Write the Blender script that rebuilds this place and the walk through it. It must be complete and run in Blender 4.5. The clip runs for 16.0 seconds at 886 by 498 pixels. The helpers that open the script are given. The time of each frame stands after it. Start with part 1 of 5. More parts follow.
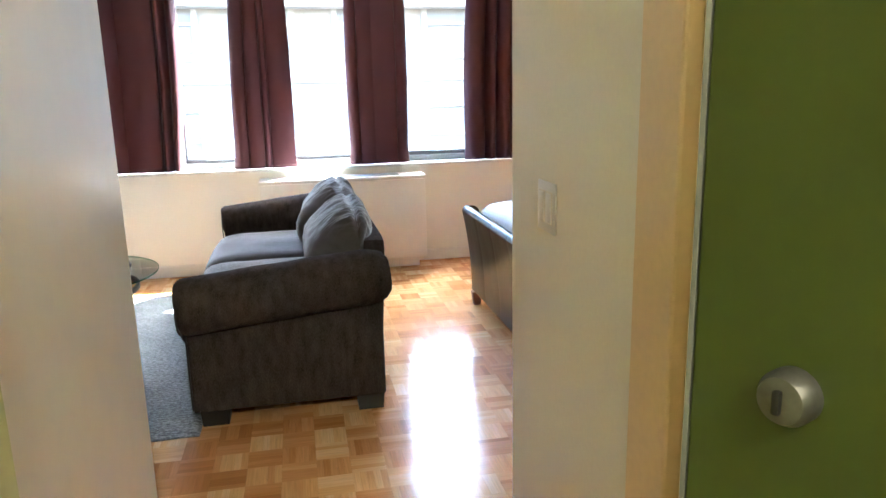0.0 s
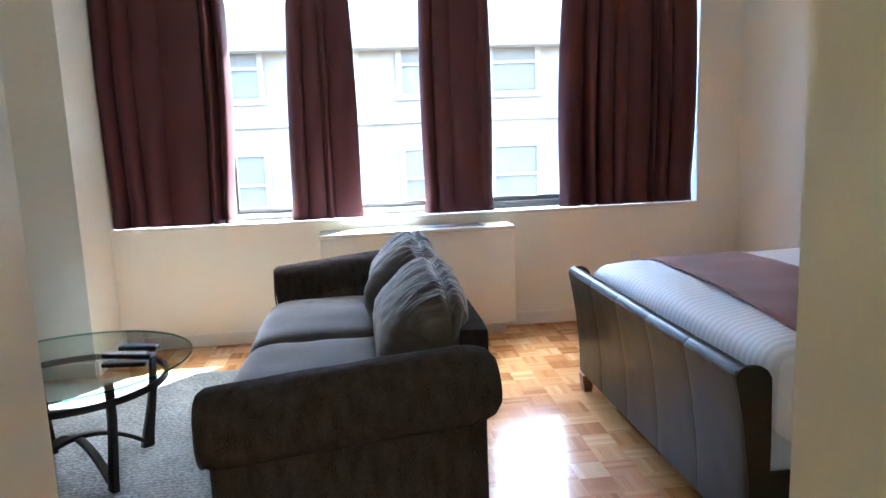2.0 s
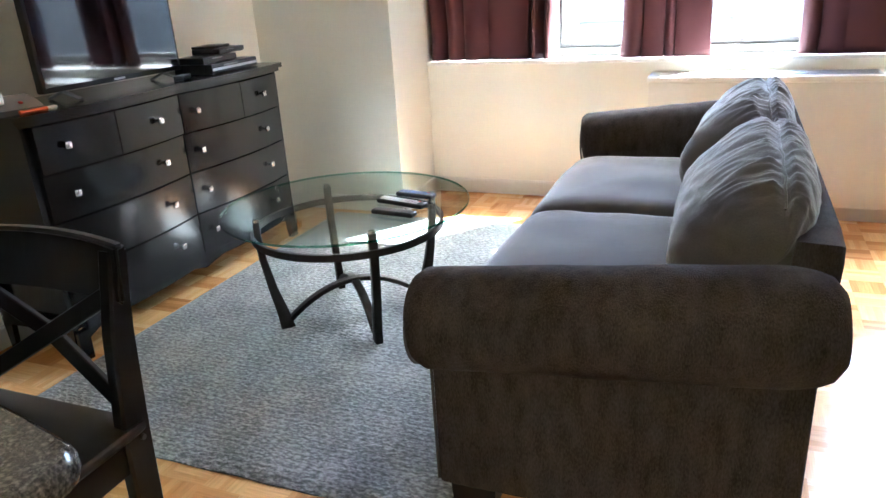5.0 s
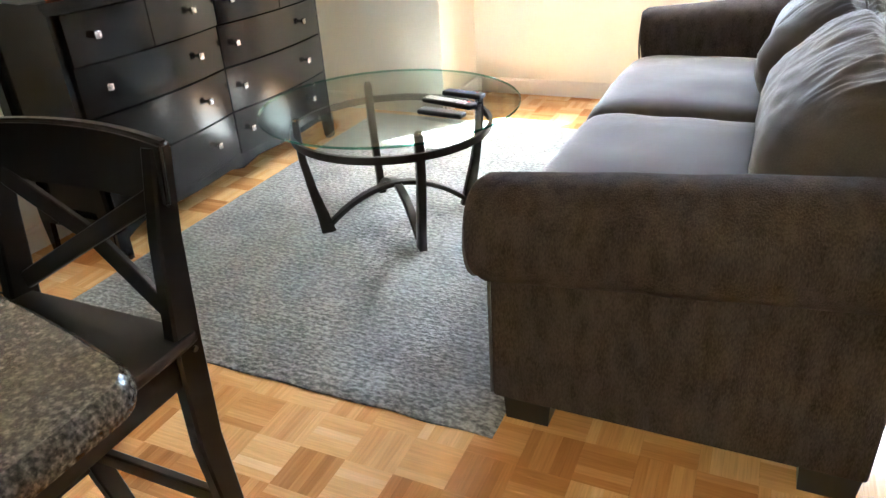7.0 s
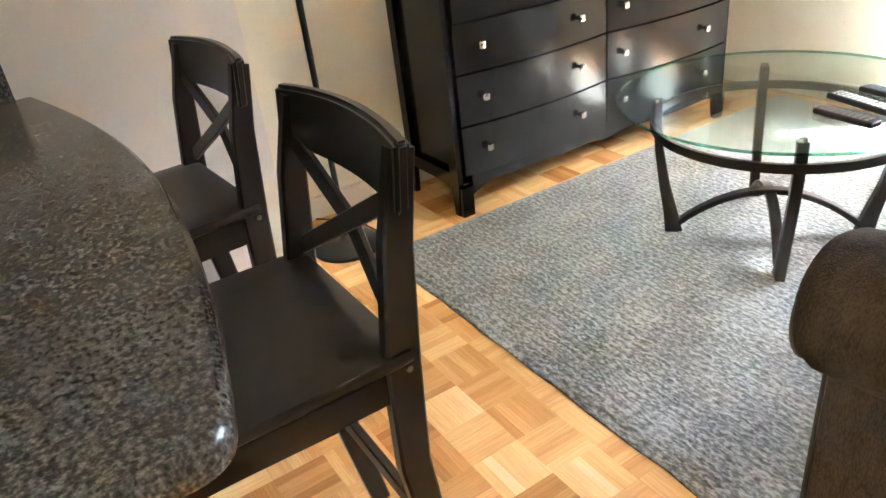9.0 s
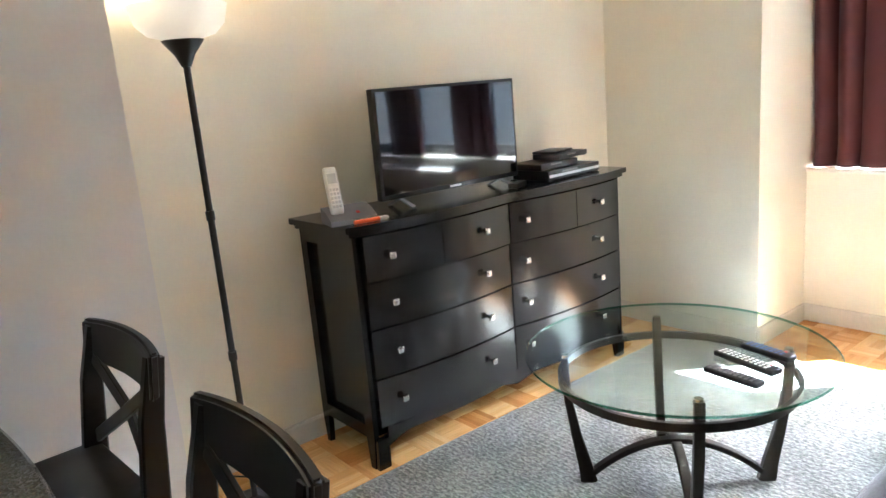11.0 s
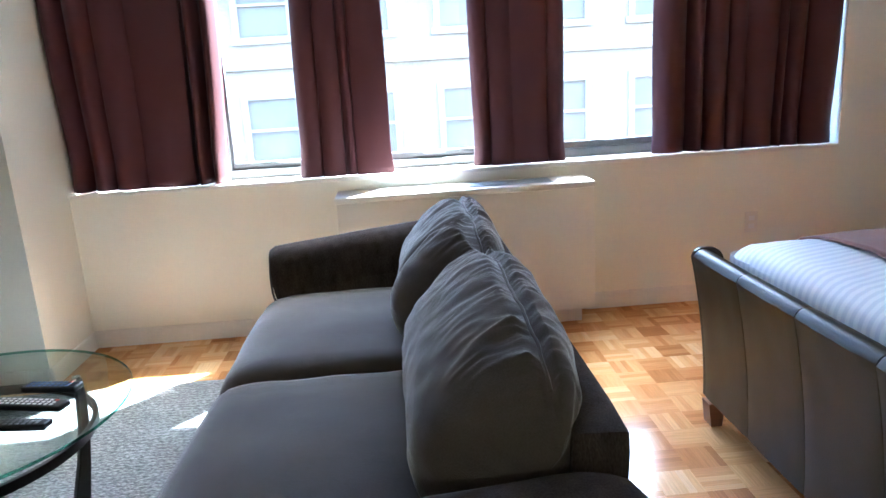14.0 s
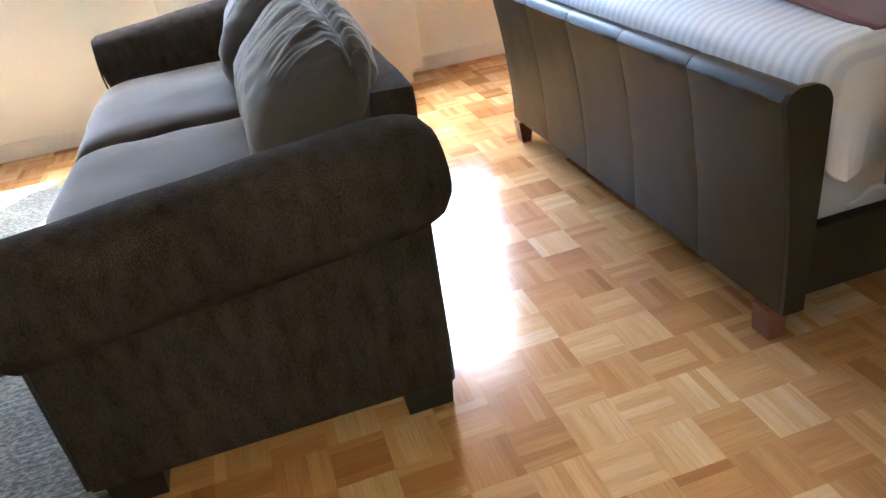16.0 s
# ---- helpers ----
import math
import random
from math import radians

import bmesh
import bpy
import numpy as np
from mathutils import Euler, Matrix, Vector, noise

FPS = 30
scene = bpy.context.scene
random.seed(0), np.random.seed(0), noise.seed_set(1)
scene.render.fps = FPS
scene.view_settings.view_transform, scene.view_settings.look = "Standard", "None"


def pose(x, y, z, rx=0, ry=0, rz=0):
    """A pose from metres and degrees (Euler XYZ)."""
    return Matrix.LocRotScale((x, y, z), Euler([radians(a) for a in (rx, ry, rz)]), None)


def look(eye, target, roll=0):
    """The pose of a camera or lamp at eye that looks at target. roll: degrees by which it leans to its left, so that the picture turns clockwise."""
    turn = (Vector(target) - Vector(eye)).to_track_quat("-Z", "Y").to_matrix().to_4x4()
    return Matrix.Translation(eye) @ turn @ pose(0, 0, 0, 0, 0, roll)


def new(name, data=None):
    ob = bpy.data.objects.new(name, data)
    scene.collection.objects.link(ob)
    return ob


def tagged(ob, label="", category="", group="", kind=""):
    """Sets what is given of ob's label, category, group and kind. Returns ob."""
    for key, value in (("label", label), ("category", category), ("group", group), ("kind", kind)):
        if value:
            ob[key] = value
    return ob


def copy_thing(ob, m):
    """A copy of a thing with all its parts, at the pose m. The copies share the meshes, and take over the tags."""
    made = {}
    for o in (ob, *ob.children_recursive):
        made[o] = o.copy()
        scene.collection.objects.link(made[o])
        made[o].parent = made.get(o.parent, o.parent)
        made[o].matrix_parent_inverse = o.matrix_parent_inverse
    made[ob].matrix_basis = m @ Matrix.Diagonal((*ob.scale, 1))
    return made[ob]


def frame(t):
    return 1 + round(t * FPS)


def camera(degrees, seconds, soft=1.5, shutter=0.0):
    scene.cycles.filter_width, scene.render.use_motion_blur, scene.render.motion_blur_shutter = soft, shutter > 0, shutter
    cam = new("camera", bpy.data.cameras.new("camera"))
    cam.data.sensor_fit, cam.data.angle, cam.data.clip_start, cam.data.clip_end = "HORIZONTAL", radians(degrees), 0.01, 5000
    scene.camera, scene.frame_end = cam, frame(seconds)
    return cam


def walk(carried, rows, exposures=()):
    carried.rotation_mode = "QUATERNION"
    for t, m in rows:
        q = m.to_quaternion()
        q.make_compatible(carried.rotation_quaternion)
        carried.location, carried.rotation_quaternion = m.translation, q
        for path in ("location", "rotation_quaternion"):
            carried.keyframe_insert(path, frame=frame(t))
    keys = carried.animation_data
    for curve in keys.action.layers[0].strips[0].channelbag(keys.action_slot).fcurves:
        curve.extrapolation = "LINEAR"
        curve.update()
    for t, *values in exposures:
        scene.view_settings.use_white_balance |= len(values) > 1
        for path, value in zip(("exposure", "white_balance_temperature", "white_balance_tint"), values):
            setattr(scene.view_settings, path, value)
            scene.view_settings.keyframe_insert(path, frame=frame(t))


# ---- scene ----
cam = camera(64.2, 16.0)
PATH = [
    (0, (-0.468, 0.289, 1.369), (-0.08, 2.202, 0.935), -1.3),
    (0.5, (-0.44, 0.388, 1.396), (-0.2, 2.331, 0.991), -1.9),
    (1, (-0.465, 0.602, 1.402), (-0.209, 2.551, 1.032), -2.7),
    (1.5, (-0.52, 0.922, 1.396), (-0.231, 2.875, 1.074), -4.1),
    (2, (-0.494, 1.212, 1.344), (-0.266, 3.173, 1.025), -2.2),
    (2.5, (-0.491, 1.409, 1.328), (-0.313, 3.368, 0.968), -2.5),
    (3, (-0.513, 1.542, 1.324), (-0.353, 3.492, 0.91), -3.4),
    (3.5, (-0.475, 1.655, 1.303), (-0.571, 3.598, 0.841), -2.7),
    (4, (-0.398, 1.753, 1.29), (-0.884, 3.625, 0.78), -2.6),
    (4.5, (-0.352, 1.807, 1.281), (-1.04, 3.59, 0.69), -3.4),
    (4.7, (-0.348, 1.826, 1.27), (-1.069, 3.579, 0.633), -3.4),
    (6.8, (-0.413, 1.92, 1.238), (-1.104, 3.55, 0.308), -3.6),
    (7, (-0.459, 1.924, 1.22), (-1.223, 3.514, 0.278), -3.6),
    (7.5, (-0.532, 1.935, 1.179), (-1.538, 3.31, 0.132), -4.7),
    (8, (-0.518, 2.026, 1.178), (-1.804, 3.101, 0.088), -5.9),
    (8.5, (-0.467, 2.158, 1.192), (-1.932, 3.022, 0.139), -6.6),
    (9, (-0.487, 2.234, 1.205), (-2.011, 3.1, 0.241), -7.2),
    (9.5, (-0.469, 2.235, 1.262), (-2.052, 3.184, 0.492), -6.9),
    (9.7, (-0.492, 2.238, 1.282), (-2.079, 3.235, 0.582), -6.2),
    (11.8, (-0.475, 2.297, 1.371), (-1.903, 3.645, 0.986), -5.5),
    (12, (-0.439, 2.334, 1.369), (-1.802, 3.741, 0.965), -5.3),
    (12.5, (-0.41, 2.354, 1.348), (-1.452, 4.013, 0.948), -4.8),
    (13, (-0.403, 2.373, 1.358), (-1.02, 4.236, 0.971), -5.0),
    (13.5, (-0.434, 2.386, 1.323), (-0.62, 4.339, 0.937), -4.5),
    (14, (-0.44, 2.349, 1.286), (-0.334, 4.288, 0.809), -3.5),
    (14.5, (-0.429, 2.216, 1.251), (-0.257, 4.1, 0.603), -4.5),
    (15, (-0.416, 2.057, 1.211), (-0.243, 3.87, 0.385), -5.4),
    (15.5, (-0.418, 1.99, 1.163), (-0.195, 3.743, 0.226), -7.0),
    (16, (-0.425, 1.961, 1.155), (-0.029, 3.649, 0.159), -8.6),
]
EXPOSURES = [(0.0, 5.62, 5200, 4), (1.0, 5.25, 5150, 4), (2.0, 5.1, 5100, 4), (3.0, 5.08, 5100, 4), (4.0, 5.3, 5050, 4), (4.7, 5.75, 5150, 4), (7.0, 6.28, 5700, 4), (8.0, 6.65, 5850, 4),
             (9.0, 6.8, 6000, 4), (9.7, 6.78, 5950, 4), (11.8, 5.98, 5350, 4), (12.5, 5.78, 5300, 4), (13.5, 5.2, 4900, 4), (14.0, 5.02, 5050, 4), (15.0, 5.15, 5500, 4), (16.0, 5.65, 5450, 4)]
walk(cam, [(t, look(eye, target, roll)) for t, eye, target, roll in PATH], EXPOSURES)

# ---- sky, sun and exposure ----
SUN_AZ, SUN_EL = 41.0, 53.0          # degrees from +y towards +x, and height
world = bpy.data.worlds.new("world")
scene.world = world
world.use_nodes = True
wn = world.node_tree.nodes
sky = wn.new("ShaderNodeTexSky")
sky.sky_type = "NISHITA"
sky.sun_disc = False
sky.sun_elevation = radians(SUN_EL)
sky.sun_rotation = radians(SUN_AZ)
sky.air_density, sky.dust_density = 1.0, 4.0
wn["Background"].inputs["Strength"].default_value = 0.15
world.node_tree.links.new(sky.outputs[0], wn["Background"].inputs["Color"])

sun = new("sun", bpy.data.lights.new("sun", "SUN"))
sun.data.energy, sun.data.angle, sun.data.color = 3.2, radians(0.6), (1.0, 0.95, 0.87)
sd = Vector((math.sin(radians(SUN_AZ)) * math.cos(radians(SUN_EL)), math.cos(radians(SUN_AZ)) * math.cos(radians(SUN_EL)), math.sin(radians(SUN_EL))))
sun.matrix_world = look(sd * 30, (0, 0, 0))


PB, PN = 0.128, 5                     # parquet block and its fingers
FX0, FY0 = 0.425 - 28 * 0.128, 3.452 - 33 * 0.128


# ---- materials ----
def ramp_node(nt, stops):
    r = nt.nodes.new("ShaderNodeValToRGB")
    while len(r.color_ramp.elements) < len(stops):
        r.color_ramp.elements.new(0.5)
    for e, (p, c) in zip(r.color_ramp.elements, stops):
        e.position, e.color = p, (*c, 1)
    return r


def mat(name, col, rough=0.5, metal=0.0, var=0.12, scale=4.0, bump=0.1, bscale=120.0, sheen=0.0, coat=0.0, stretch=(1, 1, 1), bdist=0.002, spec=0.5):
    """A painted, cloth or metal surface: two scales of colour change, uneven gloss and fine relief."""
    m = bpy.data.materials.new(name)
    m.use_nodes = True
    nt = m.node_tree
    p = nt.nodes["Principled BSDF"]
    tc = nt.nodes.new("ShaderNodeTexCoord")
    mp = nt.nodes.new("ShaderNodeMapping")
    mp.inputs["Scale"].default_value = stretch
    nt.links.new(tc.outputs["Object"], mp.inputs["Vector"])
    big, fine = nt.nodes.new("ShaderNodeTexNoise"), nt.nodes.new("ShaderNodeTexNoise")
    big.inputs["Scale"].default_value, big.inputs["Detail"].default_value = scale, 4
    fine.inputs["Scale"].default_value, fine.inputs["Detail"].default_value = bscale, 3
    for n in (big, fine):
        nt.links.new(mp.outputs[0], n.inputs["Vector"])
    add = nt.nodes.new("ShaderNodeMath")
    add.operation = "MULTIPLY_ADD"
    nt.links.new(fine.outputs["Fac"], add.inputs[0])
    add.inputs[1].default_value = 0.5
    half = nt.nodes.new("ShaderNodeMath")
    half.operation = "MULTIPLY"
    half.inputs[1].default_value = 0.5
    nt.links.new(big.outputs["Fac"], half.inputs[0])
    nt.links.new(half.outputs[0], add.inputs[2])
    lo = tuple(c * (1 - var) for c in col)
    hi = tuple(min(1, c * (1 + var)) for c in col)
    r = ramp_node(nt, [(0.3, lo), (0.7, hi)])
    nt.links.new(add.outputs[0], r.inputs[0])
    nt.links.new(r.outputs[0], p.inputs["Base Color"])
    rr = nt.nodes.new("ShaderNodeMapRange")
    rr.inputs["To Min"].default_value, rr.inputs["To Max"].default_value = max(0.02, rough * 0.85), min(1, rough * 1.15)
    nt.links.new(big.outputs["Fac"], rr.inputs["Value"])
    nt.links.new(rr.outputs[0], p.inputs["Roughness"])
    p.inputs["Metallic"].default_value = metal
    p.inputs["Sheen Weight"].default_value = sheen
    p.inputs["Sheen Roughness"].default_value = 0.35
    p.inputs["Specular IOR Level"].default_value = spec
    p.inputs["Coat Weight"].default_value = coat
    if bump:
        b = nt.nodes.new("ShaderNodeBump")
        b.inputs["Strength"].default_value, b.inputs["Distance"].default_value = bump, bdist
        nt.links.new(fine.outputs["Fac"], b.inputs["Height"])
        nt.links.new(b.outputs[0], p.inputs["Normal"])
    return m


def glow(name, col, strength, base=(0.9, 0.88, 0.82)):
    m = mat(name, base, 0.4, var=0.02, bump=0)
    p = m.node_tree.nodes["Principled BSDF"]
    p.inputs["Emission Color"].default_value = (*col, 1)
    p.inputs["Emission Strength"].default_value = strength
    return m


def glass(name, tint, gloss=1.0):
    m = bpy.data.materials.new(name)
    m.use_nodes = True
    nt = m.node_tree
    nt.nodes.remove(nt.nodes["Principled BSDF"])
    tr, gl, mx, fr = (nt.nodes.new("ShaderNode" + k) for k in ("BsdfTransparent", "BsdfGlossy", "MixShader", "LayerWeight"))
    tr.inputs[0].default_value = (*tint, 1)
    gl.inputs["Roughness"].default_value = 0.01
    pw_ = nt.nodes.new("ShaderNodeMath")
    pw_.operation = "POWER"
    pw_.inputs[1].default_value = 5.0
    nt.links.new(fr.outputs["Facing"], pw_.inputs[0])
    sc = nt.nodes.new("ShaderNodeMath")
    sc.operation = "MULTIPLY_ADD"
    sc.inputs[1].default_value, sc.inputs[2].default_value = 0.8 * gloss, 0.035 * gloss
    nt.links.new(pw_.outputs[0], sc.inputs[0])
    nt.links.new(sc.outputs[0], mx.inputs[0])
    nt.links.new(tr.outputs[0], mx.inputs[1])
    nt.links.new(gl.outputs[0], mx.inputs[2])
    nt.links.new(mx.outputs[0], nt.nodes["Material Output"].inputs["Surface"])
    return m


def parquet(name, per_object):
    """Varnished oak fingers, each with a tone of its own and grain along its length."""
    m = bpy.data.materials.new(name)
    m.use_nodes = True
    nt = m.node_tree
    p = nt.nodes["Principled BSDF"]
    if per_object:
        rnd = nt.nodes.new("ShaderNodeObjectInfo").outputs["Random"]
    else:
        rnd = nt.nodes.new("ShaderNodeNewGeometry").outputs["Random Per Island"]
    tone = ramp_node(nt, [(0.08, (0.44, 0.195, 0.060)), (0.3, (0.60, 0.29, 0.095)), (0.5, (0.70, 0.375, 0.140)), (0.72, (0.80, 0.48, 0.205)), (0.92, (0.87, 0.60, 0.31))])
    pos = nt.nodes.new("ShaderNodeNewGeometry")
    cell = nt.nodes.new("ShaderNodeVectorMath")
    cell.operation = "SUBTRACT"
    cell.inputs[1].default_value = (FX0, FY0, -0.5)
    nt.links.new(pos.outputs["Position"], cell.inputs[0])
    snap = nt.nodes.new("ShaderNodeVectorMath")
    snap.operation = "SNAP"
    snap.inputs[1].default_value = (PB, PB, 10.0)
    nt.links.new(cell.outputs[0], snap.inputs[0])
    wn_ = nt.nodes.new("ShaderNodeTexWhiteNoise")
    nt.links.new(snap.outputs[0], wn_.inputs["Vector"])
    mixr = nt.nodes.new("ShaderNodeMath")
    mixr.operation = "MULTIPLY_ADD"
    mixr.inputs[1].default_value = 0.32
    nt.links.new(rnd, mixr.inputs[0])
    halfb = nt.nodes.new("ShaderNodeMath")
    halfb.operation = "MULTIPLY"
    halfb.inputs[1].default_value = 0.68
    nt.links.new(wn_.outputs["Value"], halfb.inputs[0])
    nt.links.new(halfb.outputs[0], mixr.inputs[2])
    nt.links.new(mixr.outputs[0], tone.inputs[0])
    uv = nt.nodes.new("ShaderNodeUVMap")
    mp = nt.nodes.new("ShaderNodeMapping")
    mp.inputs["Scale"].default_value = (9, 170, 1)
    nt.links.new(uv.outputs[0], mp.inputs["Vector"])
    shift = nt.nodes.new("ShaderNodeMath")
    shift.operation = "MULTIPLY"
    shift.inputs[1].default_value = 300
    nt.links.new(rnd, shift.inputs[0])
    comb = nt.nodes.new("ShaderNodeCombineXYZ")
    nt.links.new(shift.outputs[0], comb.inputs["X"])
    nt.links.new(shift.outputs[0], comb.inputs["Y"])
    nt.links.new(comb.outputs[0], mp.inputs["Location"])
    g = nt.nodes.new("ShaderNodeTexNoise")
    g.inputs["Scale"].default_value, g.inputs["Detail"].default_value = 1.0, 5
    nt.links.new(mp.outputs[0], g.inputs["Vector"])
    gr = ramp_node(nt, [(0.3, (0.86, 0.83, 0.80)), (0.65, (1.06, 1.06, 1.06))])
    nt.links.new(g.outputs["Fac"], gr.inputs[0])
    mul = nt.nodes.new("ShaderNodeMixRGB")
    mul.blend_type, mul.inputs["Fac"].default_value = "MULTIPLY", 1.0
    nt.links.new(tone.outputs[0], mul.inputs[1])
    nt.links.new(gr.outputs[0], mul.inputs[2])
    nt.links.new(mul.outputs[0], p.inputs["Base Color"])
    tc = nt.nodes.new("ShaderNodeNewGeometry")
    wear = nt.nodes.new("ShaderNodeTexNoise")
    wear.inputs["Scale"].default_value, wear.inputs["Detail"].default_value = 3.0, 5
    nt.links.new(tc.outputs["Position"], wear.inputs["Vector"])
    wr = nt.nodes.new("ShaderNodeMapRange")
    wr.inputs["To Min"].default_value, wr.inputs["To Max"].default_value = 0.09, 0.24
    nt.links.new(wear.outputs["Fac"], wr.inputs["Value"])
    nt.links.new(wr.outputs[0], p.inputs["Roughness"])
    b = nt.nodes.new("ShaderNodeBump")
    b.inputs["Strength"].default_value, b.inputs["Distance"].default_value = 0.12, 0.001
    nt.links.new(g.outputs["Fac"], b.inputs["Height"])
    nt.links.new(b.outputs[0], p.inputs["Normal"])
    return m


def granite():
    m = bpy.data.materials.new("granite")
    m.use_nodes = True
    nt = m.node_tree
    p = nt.nodes["Principled BSDF"]
    tc = nt.nodes.new("ShaderNodeTexCoord")
    v, n2 = nt.nodes.new("ShaderNodeTexNoise"), nt.nodes.new("ShaderNodeTexVoronoi")
    v.inputs["Scale"].default_value, v.inputs["Detail"].default_value = 165, 4
    n2.inputs["Scale"].default_value = 370
    for n in (v, n2):
        nt.links.new(tc.outputs["Object"], n.inputs["Vector"])
    a = ramp_node(nt, [(0.36, (0.032, 0.031, 0.028)), (0.47, (0.062, 0.058, 0.051)), (0.58, (0.115, 0.107, 0.094)), (0.72, (0.19, 0.177, 0.155))])
    nt.links.new(v.outputs["Fac"], a.inputs[0])
    sep = nt.nodes.new("ShaderNodeSeparateColor")
    nt.links.new(n2.outputs["Color"], sep.inputs[0])
    k = ramp_node(nt, [(0.15, (0.65, 0.65, 0.65)), (0.85, (1.10, 1.10, 1.10))])
    nt.links.new(sep.outputs[0], k.inputs[0])
    mul = nt.nodes.new("ShaderNodeMixRGB")
    mul.blend_type, mul.inputs["Fac"].default_value = "MULTIPLY", 1.0
    nt.links.new(a.outputs[0], mul.inputs[1])
    nt.links.new(k.outputs[0], mul.inputs[2])
    nt.links.new(mul.outputs[0], p.inputs["Base Color"])
    p.inputs["Roughness"].default_value = 0.2
    return m


def striped_cotton():
    """White sateen with woven stripes."""
    m = mat("striped_cotton", (0.80, 0.81, 0.84), 0.6, var=0.03, bscale=300, bump=0.08, sheen=0.2)
    nt = m.node_tree
    p = nt.nodes["Principled BSDF"]
    tc = nt.nodes.new("ShaderNodeTexCoord")
    w = nt.nodes.new("ShaderNodeTexWave")
    w.wave_type, w.bands_direction = "BANDS", "Y"
    w.inputs["Scale"].default_value, w.inputs["Distortion"].default_value = 9.5, 0.5
    nt.links.new(tc.outputs["Object"], w.inputs["Vector"])
    r = ramp_node(nt, [(0.3, (0.74, 0.76, 0.80)), (0.65, (0.87, 0.88, 0.89))])
    nt.links.new(w.outputs["Fac"], r.inputs[0])
    nt.links.new(r.outputs[0], p.inputs["Base Color"])
    return m


def rug_wool():
    """Grey loop pile in rows, flecked light and dark."""
    m = mat("rug_wool", (0.30, 0.32, 0.34), 0.95, var=0.3, scale=9, bscale=260, bump=0.0, sheen=0.2)
    nt = m.node_tree
    p = nt.nodes["Principled BSDF"]
    tc = nt.nodes.new("ShaderNodeTexCoord")
    mp = nt.nodes.new("ShaderNodeMapping")
    mp.inputs["Scale"].default_value = (55, 120, 60)
    nt.links.new(tc.outputs["Object"], mp.inputs["Vector"])
    n = nt.nodes.new("ShaderNodeTexNoise")
    n.inputs["Scale"].default_value, n.inputs["Detail"].default_value = 1.0, 3
    nt.links.new(mp.outputs[0], n.inputs["Vector"])
    w = nt.nodes.new("ShaderNodeTexWave")
    w.wave_type, w.bands_direction = "BANDS", "Y"
    w.inputs["Scale"].default_value, w.inputs["Distortion"].default_value = 13.0, 7.0
    w.inputs["Detail"].default_value, w.inputs["Detail Scale"].default_value = 3, 5.0
    nt.links.new(tc.outputs["Object"], w.inputs["Vector"])
    big = nt.nodes.new("ShaderNodeTexNoise")
    big.inputs["Scale"].default_value = 5
    nt.links.new(tc.outputs["Object"], big.inputs["Vector"])
    a = nt.nodes.new("ShaderNodeMath")
    a.operation = "MULTIPLY_ADD"
    a.inputs[1].default_value = 0.17
    nt.links.new(w.outputs["Fac"], a.inputs[0])
    nt.links.new(n.outputs["Fac"], a.inputs[2])
    a2 = nt.nodes.new("ShaderNodeMath")
    a2.operation = "MULTIPLY_ADD"
    a2.inputs[1].default_value = 0.32
    nt.links.new(big.outputs["Fac"], a2.inputs[0])
    nt.links.new(a.outputs[0], a2.inputs[2])
    r = ramp_node(nt, [(0.45, (0.066, 0.069, 0.070)), (0.68, (0.150, 0.155, 0.156)), (0.95, (0.36, 0.366, 0.364))])
    nt.links.new(a2.outputs[0], r.inputs[0])
    nt.links.new(r.outputs[0], p.inputs["Base Color"])
    b = nt.nodes.new("ShaderNodeBump")
    b.inputs["Strength"].default_value, b.inputs["Distance"].default_value = 0.8, 0.006
    nt.links.new(a.outputs[0], b.inputs["Height"])
    nt.links.new(b.outputs[0], p.inputs["Normal"])
    return m


M_WALL = mat("cream_paint", (0.82, 0.785, 0.675), 0.62, var=0.03, scale=1.5, bscale=90, bump=0.12)
M_GREY = mat("grey_white_paint", (0.74, 0.72, 0.695), 0.6, var=0.03, scale=1.5, bscale=90, bump=0.12)
M_SATIN = mat("satin_white_paint", (0.74, 0.70, 0.66), 0.30, var=0.03, scale=1.2, bscale=14, bump=0.10, bdist=0.01)
M_OLIVE = mat("pale_olive_paint", (0.50, 0.52, 0.27), 0.5, var=0.04, scale=2, bscale=90)
M_CEIL = mat("ceiling_paint", (0.86, 0.84, 0.78), 0.8, var=0.02, scale=2, bscale=90)
M_TRIM = mat("white_trim_paint", (0.76, 0.73, 0.67), 0.4, var=0.05, scale=6, bscale=60, bump=0.08)
M_DOORP = mat("yellow_cream_door_paint", (0.74, 0.57, 0.33), 0.4, var=0.05, scale=3, bscale=60)
M_GREEN = mat("green_gloss_paint", (0.040, 0.055, 0.008), 0.38, var=0.06, scale=3, bscale=50)
M_SUB = mat("dark_joint", (0.20, 0.10, 0.04), 0.8)
M_PARQ, M_PARQ_ONE = parquet("parquet_oak", False), parquet("parquet_oak_finger", True)
M_SOFA = mat("taupe_chenille", (0.048, 0.037, 0.032), 1.0, var=0.6, scale=30, bscale=330, bump=0.9, sheen=0.0, spec=0.08, stretch=(1, 1, 0.35))
# the sofa's cloth again, smoother, its colour lifted for window light on the cushions
M_CUSHION_LIT = mat("taupe_brushed_lit", (0.076, 0.066, 0.060), 1.0, var=0.22, scale=9, bscale=330, bump=0.4, sheen=0.5, spec=0.1)
M_SOFA_DK = mat("dark_sofa_piping", (0.045, 0.039, 0.035), 0.8, var=0.1)
M_BLACKWOOD = mat("black_brown_lacquer", (0.014, 0.0125, 0.012), 0.19, var=0.15, scale=2, bscale=90, bump=0.015, coat=0.0, spec=0.5)
